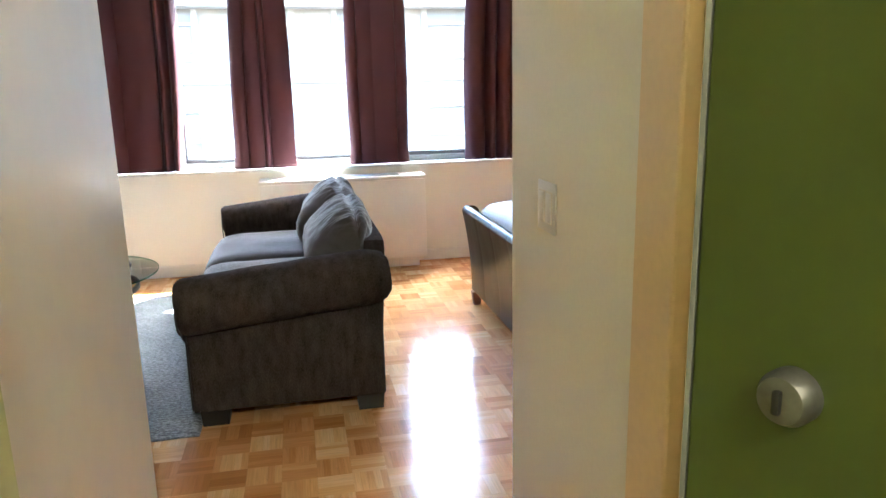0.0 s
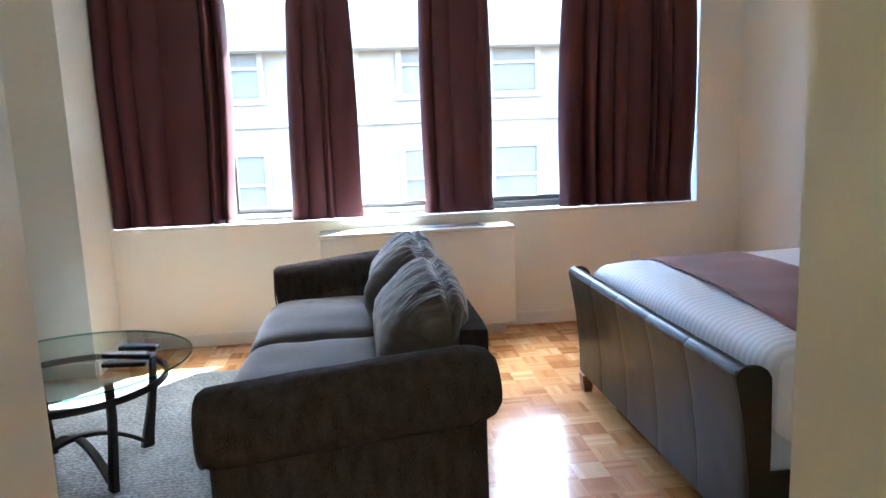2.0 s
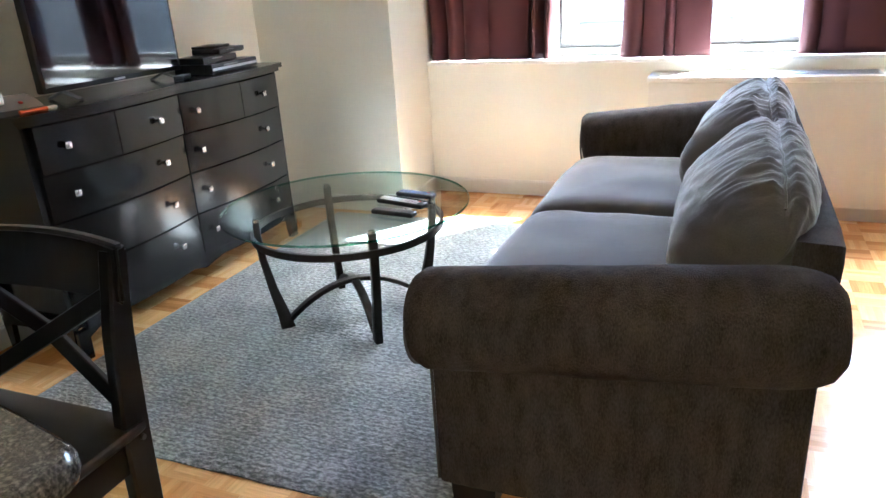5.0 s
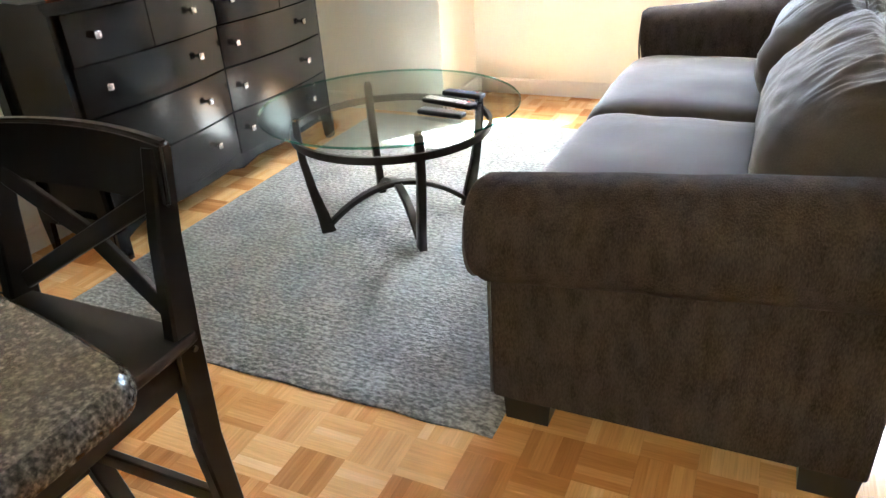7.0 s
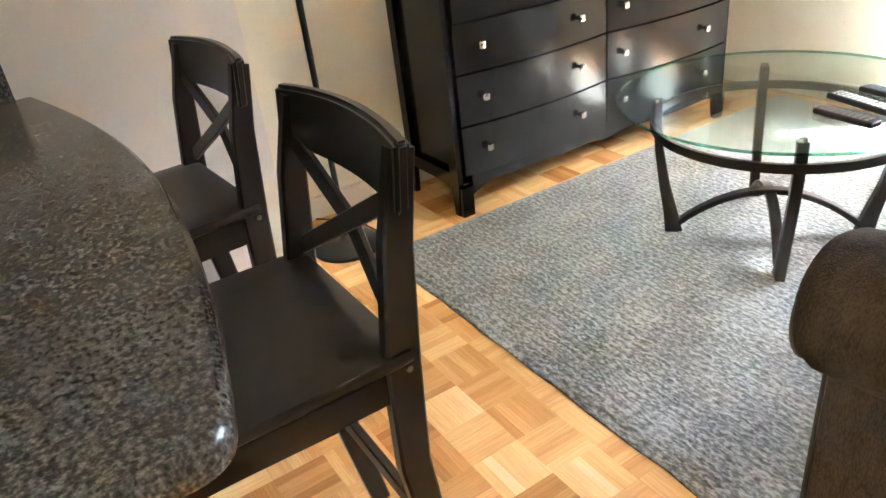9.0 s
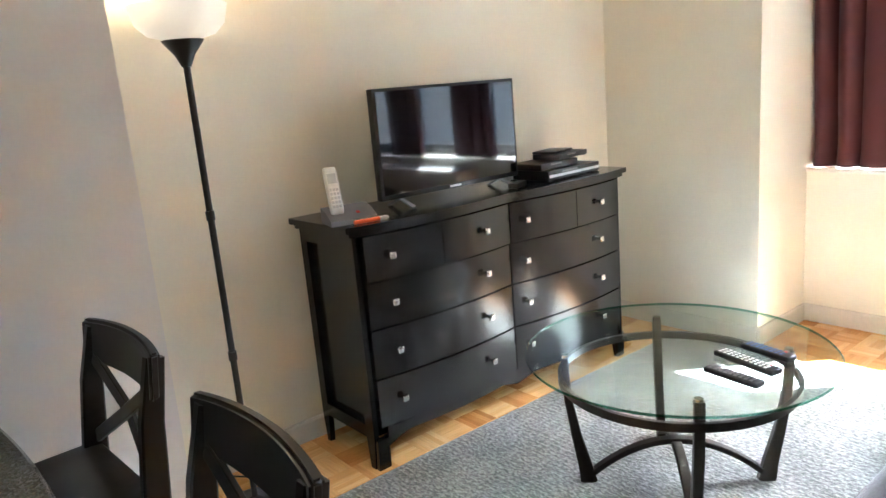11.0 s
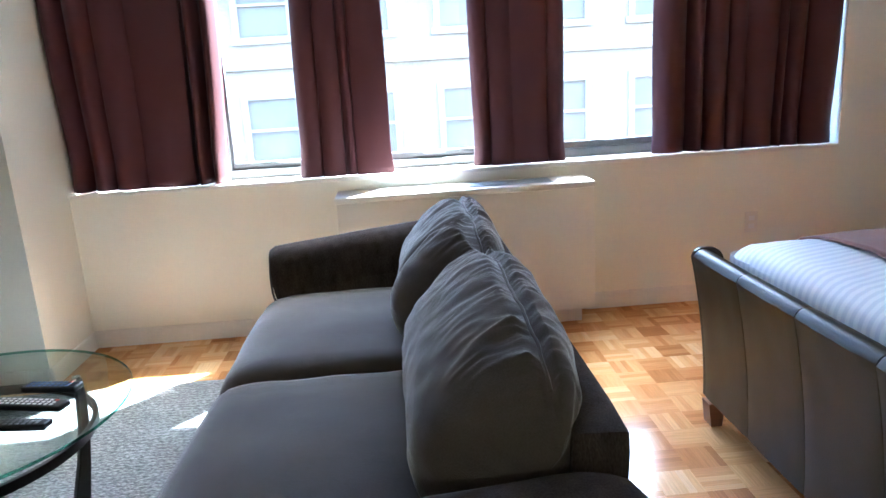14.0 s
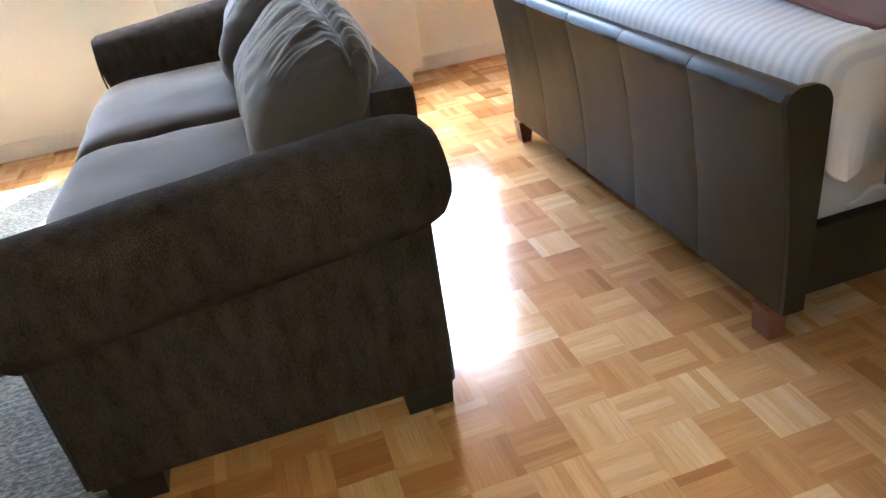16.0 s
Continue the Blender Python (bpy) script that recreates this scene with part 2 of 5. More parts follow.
M_CHAIR = mat("black_brown_chair_wood", (0.015, 0.012, 0.0105), 0.30, var=0.25, scale=8, bscale=60, bump=0.06, stretch=(1, 1, 0.15), spec=0.32)
M_TABLE = mat("dark_bronze_metal", (0.035, 0.028, 0.024), 0.42, metal=0.3, var=0.2, bscale=150)
M_GLASS_T = glass("table_glass", (0.90, 0.96, 0.94))
M_GLASS_E = glass("glass_edge_green", (0.42, 0.74, 0.66))
M_PANE = glass("window_glass", (0.97, 0.985, 0.99), 0.6)
M_CHROME = mat("brushed_nickel", (0.72, 0.70, 0.67), 0.22, metal=1.0, var=0.05, bump=0.03)
M_STEEL = mat("dull_steel", (0.14, 0.138, 0.13), 0.42, metal=0.85, var=0.25, scale=60, bump=0.05)
# black leather; the brown in its colour stands in for the room's warm reflection
M_LEATHER = mat("black_leather_room_tint", (0.046, 0.035, 0.018), 0.38, var=0.18, scale=5, bscale=200, bump=0.14, spec=0.2)
M_LEG = mat("walnut_stained_leg", (0.24, 0.10, 0.05), 0.4, var=0.2, stretch=(1, 1, 0.2), bscale=60)
M_SHEET = striped_cotton()
M_WHITE = mat("white_cotton", (0.80, 0.80, 0.80), 0.75, var=0.03, bscale=200)
M_THROW = mat("brown_fleece", (0.20, 0.085, 0.065), 0.9, var=0.12, scale=8, bscale=300, bump=0.2, sheen=0.3)
M_CURTAIN = mat("burgundy_brown_drape", (0.090, 0.027, 0.030), 0.6, var=0.06, scale=3, bscale=500, bump=0.08, sheen=0.05, spec=0.3)
nt_ = M_CURTAIN.node_tree
tl_, mx_ = nt_.nodes.new("ShaderNodeBsdfTranslucent"), nt_.nodes.new("ShaderNodeMixShader")
tl_.inputs[0].default_value = (0.14, 0.05, 0.05, 1)
mx_.inputs[0].default_value = 0.07
nt_.links.new(nt_.nodes["Principled BSDF"].outputs[0], mx_.inputs[1])
nt_.links.new(tl_.outputs[0], mx_.inputs[2])
nt_.links.new(mx_.outputs[0], nt_.nodes["Material Output"].inputs["Surface"])
M_ALU = mat("grey_anodised_frame", (0.20, 0.21, 0.205), 0.6, metal=0.0, var=0.08, bscale=120)
M_SASH = mat("grey_sash", (0.15, 0.156, 0.156), 0.5, metal=0.0, var=0.08)
M_ALU_DK = mat("dark_window_gasket", (0.05, 0.05, 0.055), 0.5, var=0.1)
M_ROD = mat("black_rod", (0.02, 0.02, 0.02), 0.4, metal=0.5)
M_SHADE = mat("white_roller_blind", (0.72, 0.74, 0.74), 0.7, var=0.03)
M_AC = mat("cream_enamel", (0.78, 0.74, 0.66), 0.42, var=0.03, scale=3, bscale=60, bump=0.05)
M_GRILLE = mat("grey_grille", (0.42, 0.44, 0.46), 0.4, metal=0.4)
M_GRANITE = granite()
M_RUG = rug_wool()
M_BLACK = mat("black_plastic", (0.012, 0.012, 0.013), 0.35, var=0.1, bump=0.05)
M_SCREEN = mat("tv_screen", (0.006, 0.006, 0.008), 0.05, var=0.02, bump=0)
M_SILVER = mat("silver_plastic", (0.55, 0.57, 0.60), 0.35, var=0.05, metal=0.4)
M_WHITEPL = mat("white_plastic", (0.78, 0.79, 0.80), 0.35, var=0.03)
M_GREYPL = mat("grey_plastic", (0.16, 0.165, 0.17), 0.45, var=0.05)
M_ORANGE = mat("orange_plastic", (0.75, 0.12, 0.02), 0.4, var=0.05)
M_RED = mat("red_plastic", (0.5, 0.03, 0.02), 0.4)
M_BLUE = mat("blue_plastic", (0.05, 0.12, 0.3), 0.4)
M_BOWL = glow("lit_bowl_glass", (1.0, 0.80, 0.58), 0.007)
M_LSHADE = glow("lit_lamp_shade", (1.0, 0.45, 0.22), 0.03, (0.8, 0.5, 0.4))
# facade, trim and far glass kept pale and alike: glare haze in the colour
M_BRICK = mat("pale_brick_facade", (0.33, 0.275, 0.215), 0.85, var=0.30, scale=0.6, bscale=14, bump=0.3)
M_STONE = mat("limestone_trim", (0.40, 0.34, 0.27), 0.8, var=0.1, scale=1, bscale=20)
M_PANE_FAR = mat("hazed_far_glass", (0.20, 0.172, 0.14), 0.5, var=0.2, scale=1)
M_ASPHALT = mat("asphalt", (0.06, 0.06, 0.06), 0.9, var=0.2, scale=0.6, bscale=30)


# ---- mesh helpers ----
def add_box(bm, x0, x1, y0, y1, z0, z1, bev=0.0, seg=2):
    vs = bmesh.ops.create_cube(bm, size=1.0)["verts"]
    for v in vs:
        v.co = Vector((x0 + (v.co.x + 0.5) * (x1 - x0), y0 + (v.co.y + 0.5) * (y1 - y0), z0 + (v.co.z + 0.5) * (z1 - z0)))
    if bev:
        es = {e for v in vs for e in v.link_edges}
        bmesh.ops.bevel(bm, geom=list(es), offset=bev, segments=seg, affect="EDGES", profile=0.5)
    return bm


def boxm(*a, **k):
    return add_box(bmesh.new(), *a, **k)


def rounded(hx, hy, hz, r, cuts=12, crown=0.0, fn=None):
    """A padded block about the origin: rounded edges, crowned top and bottom, fn(co) moves its points last."""
    bm = bmesh.new()
    bmesh.ops.create_cube(bm, size=2.0)
    bmesh.ops.subdivide_edges(bm, edges=bm.edges[:], cuts=cuts, use_grid_fill=True)
    h = Vector((hx, hy, hz))
    for v in bm.verts:
        p = Vector([math.sin(c * math.pi / 2) * 0.35 + c * 0.65 for c in v.co])
        w = Vector([p[i] * h[i] for i in range(3)])
        q = Vector([max(-(h[i] - r), min(h[i] - r, w[i])) for i in range(3)])
        d = w - q
        if d.length > 1e-6:
            m = max(abs(d[i]) for i in range(3))
            d = d.normalized() * min(r, m) if d.length > 0 else d
        w = q + d
        w.z += crown * (1 - p.x ** 2) * (1 - p.y ** 2) * (1 if p.z > 0 else -0.3)
        v.co = w
    if fn:
        for v in bm.verts:
            v.co = fn(v.co.copy())
    return bm


def lathe(bm, prof, seg=32, cx=0.0, cy=0.0):
    rings = []
    for r, z in prof:
        rings.append([bm.verts.new((cx + r * math.cos(2 * math.pi * i / seg), cy + r * math.sin(2 * math.pi * i / seg), z)) for i in range(seg)])
    for a, b in zip(rings, rings[1:]):
        for i in range(seg):
            bm.faces.new((a[i], a[(i + 1) % seg], b[(i + 1) % seg], b[i]))
    for ring, flip in ((rings[0], True), (rings[-1], False)):
        if prof[0] != prof[-1] and Vector(ring[0].co - ring[seg // 2].co).length > 1e-4:
            bm.faces.new(ring[::-1] if flip else ring)
    bmesh.ops.remove_doubles(bm, verts=bm.verts[:], dist=1e-6)
    bmesh.ops.recalc_face_normals(bm, faces=bm.faces[:])
    return bm


def sweep(bm, pts, prof, up=(0, 0, 1), scales=None):
    """A closed 2D profile carried along points; its first axis is across, its second along up."""
    pts = [Vector(p) for p in pts]
    rings = []
    for i, p in enumerate(pts):
        t = (pts[min(i + 1, len(pts) - 1)] - pts[max(i - 1, 0)]).normalized()
        side = t.cross(Vector(up))
        side = side.normalized() if side.length > 1e-5 else Vector((1, 0, 0))
        top = side.cross(t).normalized()
        s = scales[i] if scales else (1, 1)
        rings.append([bm.verts.new(p + side * a * s[0] + top * b * s[1]) for a, b in prof])
    n = len(prof)
    for a, b in zip(rings, rings[1:]):
        for i in range(n):
            bm.faces.new((a[i], a[(i + 1) % n], b[(i + 1) % n], b[i]))
    bm.faces.new(rings[0][::-1])
    bm.faces.new(rings[-1])
    bmesh.ops.recalc_face_normals(bm, faces=bm.faces[:])
    return bm


def circ(r, n=10):
    return [(r * math.cos(2 * math.pi * i / n), r * math.sin(2 * math.pi * i / n)) for i in range(n)]


def rect(w, h, c=0.003):
    w, h = w / 2, h / 2
    return [(-w + c, -h), (w - c, -h), (w, -h + c), (w, h - c), (w - c, h), (-w + c, h), (-w, h - c), (-w, -h + c)]


def prism(bm, poly, axis, a0, a1):
    """A flat outline given in the other two axes, drawn out from a0 to a1 along axis."""
    def co(u, v, a):
        return {"x": (a, u, v), "y": (u, a, v), "z": (u, v, a)}[axis]
    A = [bm.verts.new(co(u, v, a0)) for u, v in poly]
    B = [bm.verts.new(co(u, v, a1)) for u, v in poly]
    n = len(poly)
    for i in range(n):
        bm.faces.new((A[i], A[(i + 1) % n], B[(i + 1) % n], B[i]))
    bm.faces.new(A[::-1])
    bm.faces.new(B)
    bmesh.ops.recalc_face_normals(bm, faces=bm.faces[:])
    return bm


def mesh_of(name, bm, material, smooth=True):
    me = bpy.data.meshes.new(name)
    bm.normal_update()
    bm.to_mesh(me)
    bm.free()
    me.materials.append(material)
    if smooth:
        me.polygons.foreach_set("use_smooth", [True] * len(me.polygons))
        me.set_sharp_from_angle(angle=radians(38))
    return me


def part(name, bm, material, parent, label=""):
    ob = new(name, mesh_of(name, bm, material))
    ob.parent = parent
    return tagged(ob, label) if label else ob


def thing(name, label, category, m=None, group=""):
    ob = tagged(new(name), label, category, group)
    ob.empty_display_size = 0.1
    if m is not None:
        ob.matrix_basis = m
    return ob


def solo(name, bm, material, label, category, m=None, group=""):
    """A thing that is one mesh."""
    ob = tagged(new(name, mesh_of(name, bm, material)), label, category, group)
    if m is not None:
        ob.matrix_basis = m
    return ob


def structure(name, bm, material, label, category):
    return tagged(new(name, mesh_of(name, bm, material, smooth=False)), label, category, kind="structure")


def move_in(bm, m):
    bm.transform(m)
    return bm


# ---- the shell of the flat ----
H = 2.55
floor = structure("floor", boxm(-3.1, 2.85, -1.8, 6.25, -0.12, -0.009), M_SUB, "honey oak mosaic parquet floor with glossy varnish", "floor")
structure("ceiling", boxm(-3.1, 2.85, -1.8, 6.35, H, H + 0.12), M_CEIL, "plain off-white painted ceiling", "ceiling")
structure("wall_west", boxm(-3.12, -2.97, 2.80, 5.475, -0.1, H), M_WALL, "cream painted wall behind the dresser", "wall")
structure("wall_kitchen_end", boxm(-3.12, -2.41, -1.8, 2.80, -0.1, H), M_GREY, "grey-white painted wall beside the bar counter", "wall")
structure("wall_column_left", boxm(-3.12, -2.10, 5.475, 6.35, -0.1, H), M_WALL, "cream painted boxed column beside the window", "wall")
structure("wall_column_right", boxm(2.2, 2.87, 5.19, 6.35, -0.1, H), M_WALL, "cream painted boxed column in the bed corner", "wall")
SILL = 0.814
structure("wall_north_below", boxm(-2.10, 2.2, 5.97, 6.30, -0.1, SILL - 0.02), M_WALL, "cream painted wall below the window sill", "wall")
structure("wall_north_above", boxm(-2.10, 1.89, 5.97, 6.30, 2.43, H), M_WALL, "cream painted lintel above the window", "wall")
structure("wall_north_side", boxm(1.89, 2.2, 5.97, 6.30, SILL - 0.02, H), M_WALL, "cream painted wall beside the window", "wall")
structure("window_sill", boxm(-2.10, 1.89, 5.955, 6.30, SILL - 0.02, SILL, bev=0.004), M_TRIM, "white painted window ledge", "window sill")
structure("wall_east", boxm(2.72, 2.87, 1.94, 5.19, -0.1, H), M_WALL, "cream painted wall behind the bed head", "wall")
structure("wall_south_alcove", boxm(0.2, 2.72, 1.93, 2.075, -0.1, H), M_WALL, "cream painted wall of the bed corner", "wall")
structure("wall_entry_right", boxm(0.087, 0.2, 1.378, 2.080, -0.1, H), M_WALL, "cream painted entry wall with a light switch", "wall")
structure("wall_entry_right_near", boxm(0.087, 0.33, -1.8, 0.42, -0.1, H), M_WALL, "cream painted entry wall beside the closet door", "wall")
structure("wall_entry_lintel", boxm(0.087, 0.33, 0.42, 1.378, 2.08, H), M_WALL, "cream painted lintel over the closet door", "wall")
structure("wall_closet_back", boxm(0.33, 0.40, 0.2, 1.93, -0.1, H), M_WALL, "plain closet wall behind the closed door", "wall")
structure("wall_entry_left", boxm(-1.03, -0.885, 1.14, 2.083, -0.1, H), M_SATIN, "satin white painted wall end of the entry", "wall")
structure("wall_entry_left_near", boxm(-1.03, -0.82, -1.8, 1.14, -0.1, H), M_OLIVE, "pale olive painted wall of the entry", "wall")
# out of view, added to stop daylight leaking into the entry
structure("wall_entry_back", boxm(-1.03, 0.087, -1.92, -1.8, -0.1, H), M_OLIVE, "unseen pale olive wall closing the hallway against stray light", "wall")
structure("wall_kitchen_back", boxm(-2.41, -1.03, 0.0, 0.12, -0.1, H), M_GREY, "plain kitchen wall", "wall")
structure("wall_counter_knee", boxm(-2.41, -1.03, 1.93, 2.03, -0.1, 0.783), M_GREY, "white painted knee wall under the bar counter", "wall")


def baseboard(x0, x1, y0, y1, h=0.085):
    bm = boxm(x0, x1, y0, y1, 0.0, h, bev=0.004)
    add_box(bm, x0 + (0.003 if y1 - y0 > x1 - x0 else 0), x1 - (0.003 if y1 - y0 > x1 - x0 else 0), y0 + (0.003 if x1 - x0 > y1 - y0 else 0), y1, h, h + 0.006)
    structure("baseboard", bm, M_TRIM, "painted skirting board with a thin bead", "baseboard")


baseboard(-2.10, -0.72, 5.955, 5.972)
baseboard(0.52, 2.2, 5.955, 5.972)
baseboard(-2.102, -2.084, 5.475, 5.955)
baseboard(-2.97, -2.10, 5.459, 5.477)
baseboard(-2.972, -2.954, 2.80, 5.459)
baseboard(-2.412, -2.396, 2.03, 2.80)
baseboard(2.184, 2.202, 5.19, 5.955)
baseboard(2.2, 2.72, 5.173, 5.192)
baseboard(0.2, 2.72, 2.073, 2.089)

# closet door in its recess, with casing
structure("trim", boxm(0.084, 0.21, 1.245, 1.378, 0.0, 2.08, bev=0.006), M_DOORP, "yellow-cream painted door casing", "door casing")
structure("trim", boxm(0.130, 0.21, 0.42, 0.455, 0.0, 2.08, bev=0.004), M_DOORP, "yellow-cream painted door casing", "door casing")
structure("trim", boxm(0.130, 0.21, 0.455, 1.245, 2.045, 2.08, bev=0.004), M_DOORP, "yellow-cream painted door casing", "door casing")
door_1 = tagged(new("door_1"), "closed yellow-cream six-panel closet door", "door", kind="structure")
part("leaf", boxm(0.112, 0.150, 0.457, 1.243, 0.01, 2.043, bev=0.003), M_DOORP, door_1)
for y0, y1 in ((0.54, 0.815), (0.905, 1.195)):
    for z0, z1 in ((0.17, 0.83), (0.99, 1.60), (1.70, 1.92)):
        bm = bmesh.new()
        for a, b, c, d in ((y0, y1, z0, z0 + 0.022), (y0, y1, z1 - 0.022, z1), (y0, y0 + 0.022, z0 + 0.022, z1 - 0.022), (y1 - 0.022, y1, z0 + 0.022, z1 - 0.022)):
            add_box(bm, 0.103, 0.1135, a, b, c, d, bev=0.003)
        add_box(bm, 0.106, 0.1135, y0 + 0.05, y1 - 0.05, z0 + 0.05, z1 - 0.05, bev=0.005)
        part("panel", bm, M_DOORP, door_1)

# green entry door, swung inwards
door_2 = tagged(new("door_2"), "open green-painted metal entry door with a worn round lock", "door", kind="structure")
door_2.matrix_basis = pose(0.085, -0.302, 0, 0, 0, 113.1)
part("leaf", boxm(0.0, 0.94, -0.022, 0.022, 0.01, 2.05, bev=0.003), M_GREEN, door_2)
lock = part("lock", move_in(lathe(bmesh.new(), [(0.0, 0.0), (0.0112, 0.0), (0.0112, 0.007), (0.0092, 0.011), (0.005, 0.012), (0.0, 0.012)], 32), pose(0.893, 0.022, 1.252, -90, 0, 0)), M_STEEL, door_2, "dull worn nickel round lock")
part("thumb_turn", move_in(boxm(-0.0016, 0.0016, -0.005, 0.005, 0.0, 0.004, bev=0.001), pose(0.893, 0.0325, 1.252, -90, 0, 0)), M_BLACK, lock)
part("edge_strip", boxm(0.9405, 0.943, -0.021, 0.021, 0.012, 2.048), M_GREYPL, door_2, "grey metal door edge")

# ceiling light added unseen behind the walker, to brighten the entry
cl = thing("ceiling_light", "unseen round ceiling light added to brighten the entry", "ceiling light", pose(-0.35, -0.75, H))
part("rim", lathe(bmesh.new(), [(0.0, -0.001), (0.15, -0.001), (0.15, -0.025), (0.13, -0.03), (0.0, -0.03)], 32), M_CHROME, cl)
part("diffuser", lathe(bmesh.new(), [(0.0, -0.031), (0.13, -0.031), (0.12, -0.06), (0.08, -0.085), (0.0, -0.095)], 32), glow("fill_diffuser", (1.0, 0.70, 0.38), 0.3), cl)
el = new("entry_fill_bulb", bpy.data.lights.new("entry_fill_bulb", "POINT"))
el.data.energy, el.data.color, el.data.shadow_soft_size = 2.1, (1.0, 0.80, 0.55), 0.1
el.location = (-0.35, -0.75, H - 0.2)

# ---- window, curtains and the street outside ----
window_1 = tagged(new("window_1"), "wide grey metal window with sliding sashes", "window", kind="structure")
WX0, WX1, WY, WZ0, WZ1 = -2.10, 1.89, 6.19, SILL, 2.43
for x0, x1, z0, z1 in ((WX0, WX1, WZ0, WZ0 + 0.045), (WX0, WX1, WZ1 - 0.05, WZ1), (WX0, WX0 + 0.05, WZ0 + 0.045, WZ1 - 0.05), (WX1 - 0.05, WX1, WZ0 + 0.045, WZ1 - 0.05)):
    part("window_frame", boxm(x0, x1, WY - 0.05, WY + 0.06, z0, z1, bev=0.003), M_ALU, window_1)
MULL = (-1.345, -0.70, 0.21, 1.28)
edges_x = (WX0 + 0.05,) + MULL + (WX1 - 0.05,)
for x in MULL:
    part("mullion", boxm(x - 0.022, x + 0.022, WY - 0.045, WY + 0.05, WZ0 + 0.045, WZ1 - 0.05, bev=0.003), M_ALU, window_1)
for a, b in zip(edges_x, edges_x[1:]):
    x0, x1, z0, z1 = a + 0.024, b - 0.024, WZ0 + 0.047, WZ1 - 0.052
    sash = bmesh.new()
    add_box(sash, x0, x1, WY - 0.022, WY + 0.012, z0, z0 + 0.035, bev=0.003)
    add_box(sash, x0, x1, WY - 0.022, WY + 0.012, z1 - 0.03, z1, bev=0.003)
    add_box(sash, x0, x0 + 0.016, WY - 0.022, WY + 0.012, z0 + 0.035, z1 - 0.03)
    add_box(sash, x1 - 0.016, x1, WY - 0.022, WY + 0.012, z0 + 0.035, z1 - 0.03)
    s = part("sash", sash, M_SASH, window_1)
    part("sash_pull", boxm((x0 + x1) / 2 - 0.06, (x0 + x1) / 2 + 0.06, WY - 0.034, WY - 0.0225, z0 + 0.018, z0 + 0.032, bev=0.003), M_ALU, s)
    g = part("pane", boxm(x0 + 0.0165, x1 - 0.0165, WY - 0.007, WY - 0.003, z0 + 0.0355, z1 - 0.0305), M_PANE, s)
    g.visible_shadow = False
lt = part("latch", boxm(-1.332, -1.312, WY - 0.075, WY - 0.0455, 1.60, 1.68, bev=0.006), M_ALU_DK, window_1)
part("latch_lever", boxm(-1.328, -1.316, WY - 0.09, WY - 0.0755, 1.63, 1.70, bev=0.004), M_ALU_DK, lt)

blind = thing("roller_blind", "white roller blind drawn up at the window head", "blind", pose(0, 6.115, 2.30))
part("cloth", boxm(WX0 + 0.06, WX1 - 0.06, -0.004, 0.004, 0.0, 0.09), M_SHADE, blind)
part("bottom_bar", boxm(WX0 + 0.06, WX1 - 0.06, -0.008, 0.008, -0.018, -0.0005, bev=0.003), M_SHADE, blind)
part("roll", sweep(bmesh.new(), [(WX0 + 0.06, 0, 0.105), (WX1 - 0.06, 0, 0.105)], circ(0.022, 14)), M_SHADE, blind)

rod = thing("curtain_rod", "double black metal curtain rod on brackets", "curtain rod", pose(0, 5.93, 2.40))
part("front_rod", sweep(bmesh.new(), [(-2.095, 0, 0), (2.0, 0, 0)], circ(0.010, 12)), M_ROD, rod)
part("back_rod", sweep(bmesh.new(), [(-2.095, 0.05, -0.045), (2.0, 0.05, -0.045)], circ(0.007, 12)), M_ROD, rod)
for x in (-2.06, -1.27, -0.47, 0.25, 1.05, 1.96):
    bm = boxm(x - 0.008, x + 0.008, 0.0, 0.04, -0.008, 0.008, bev=0.002)
    add_box(bm, x - 0.006, x + 0.006, 0.032, 0.040, -0.055, 0.02, bev=0.002)
    part("bracket", bm, M_ROD, rod)


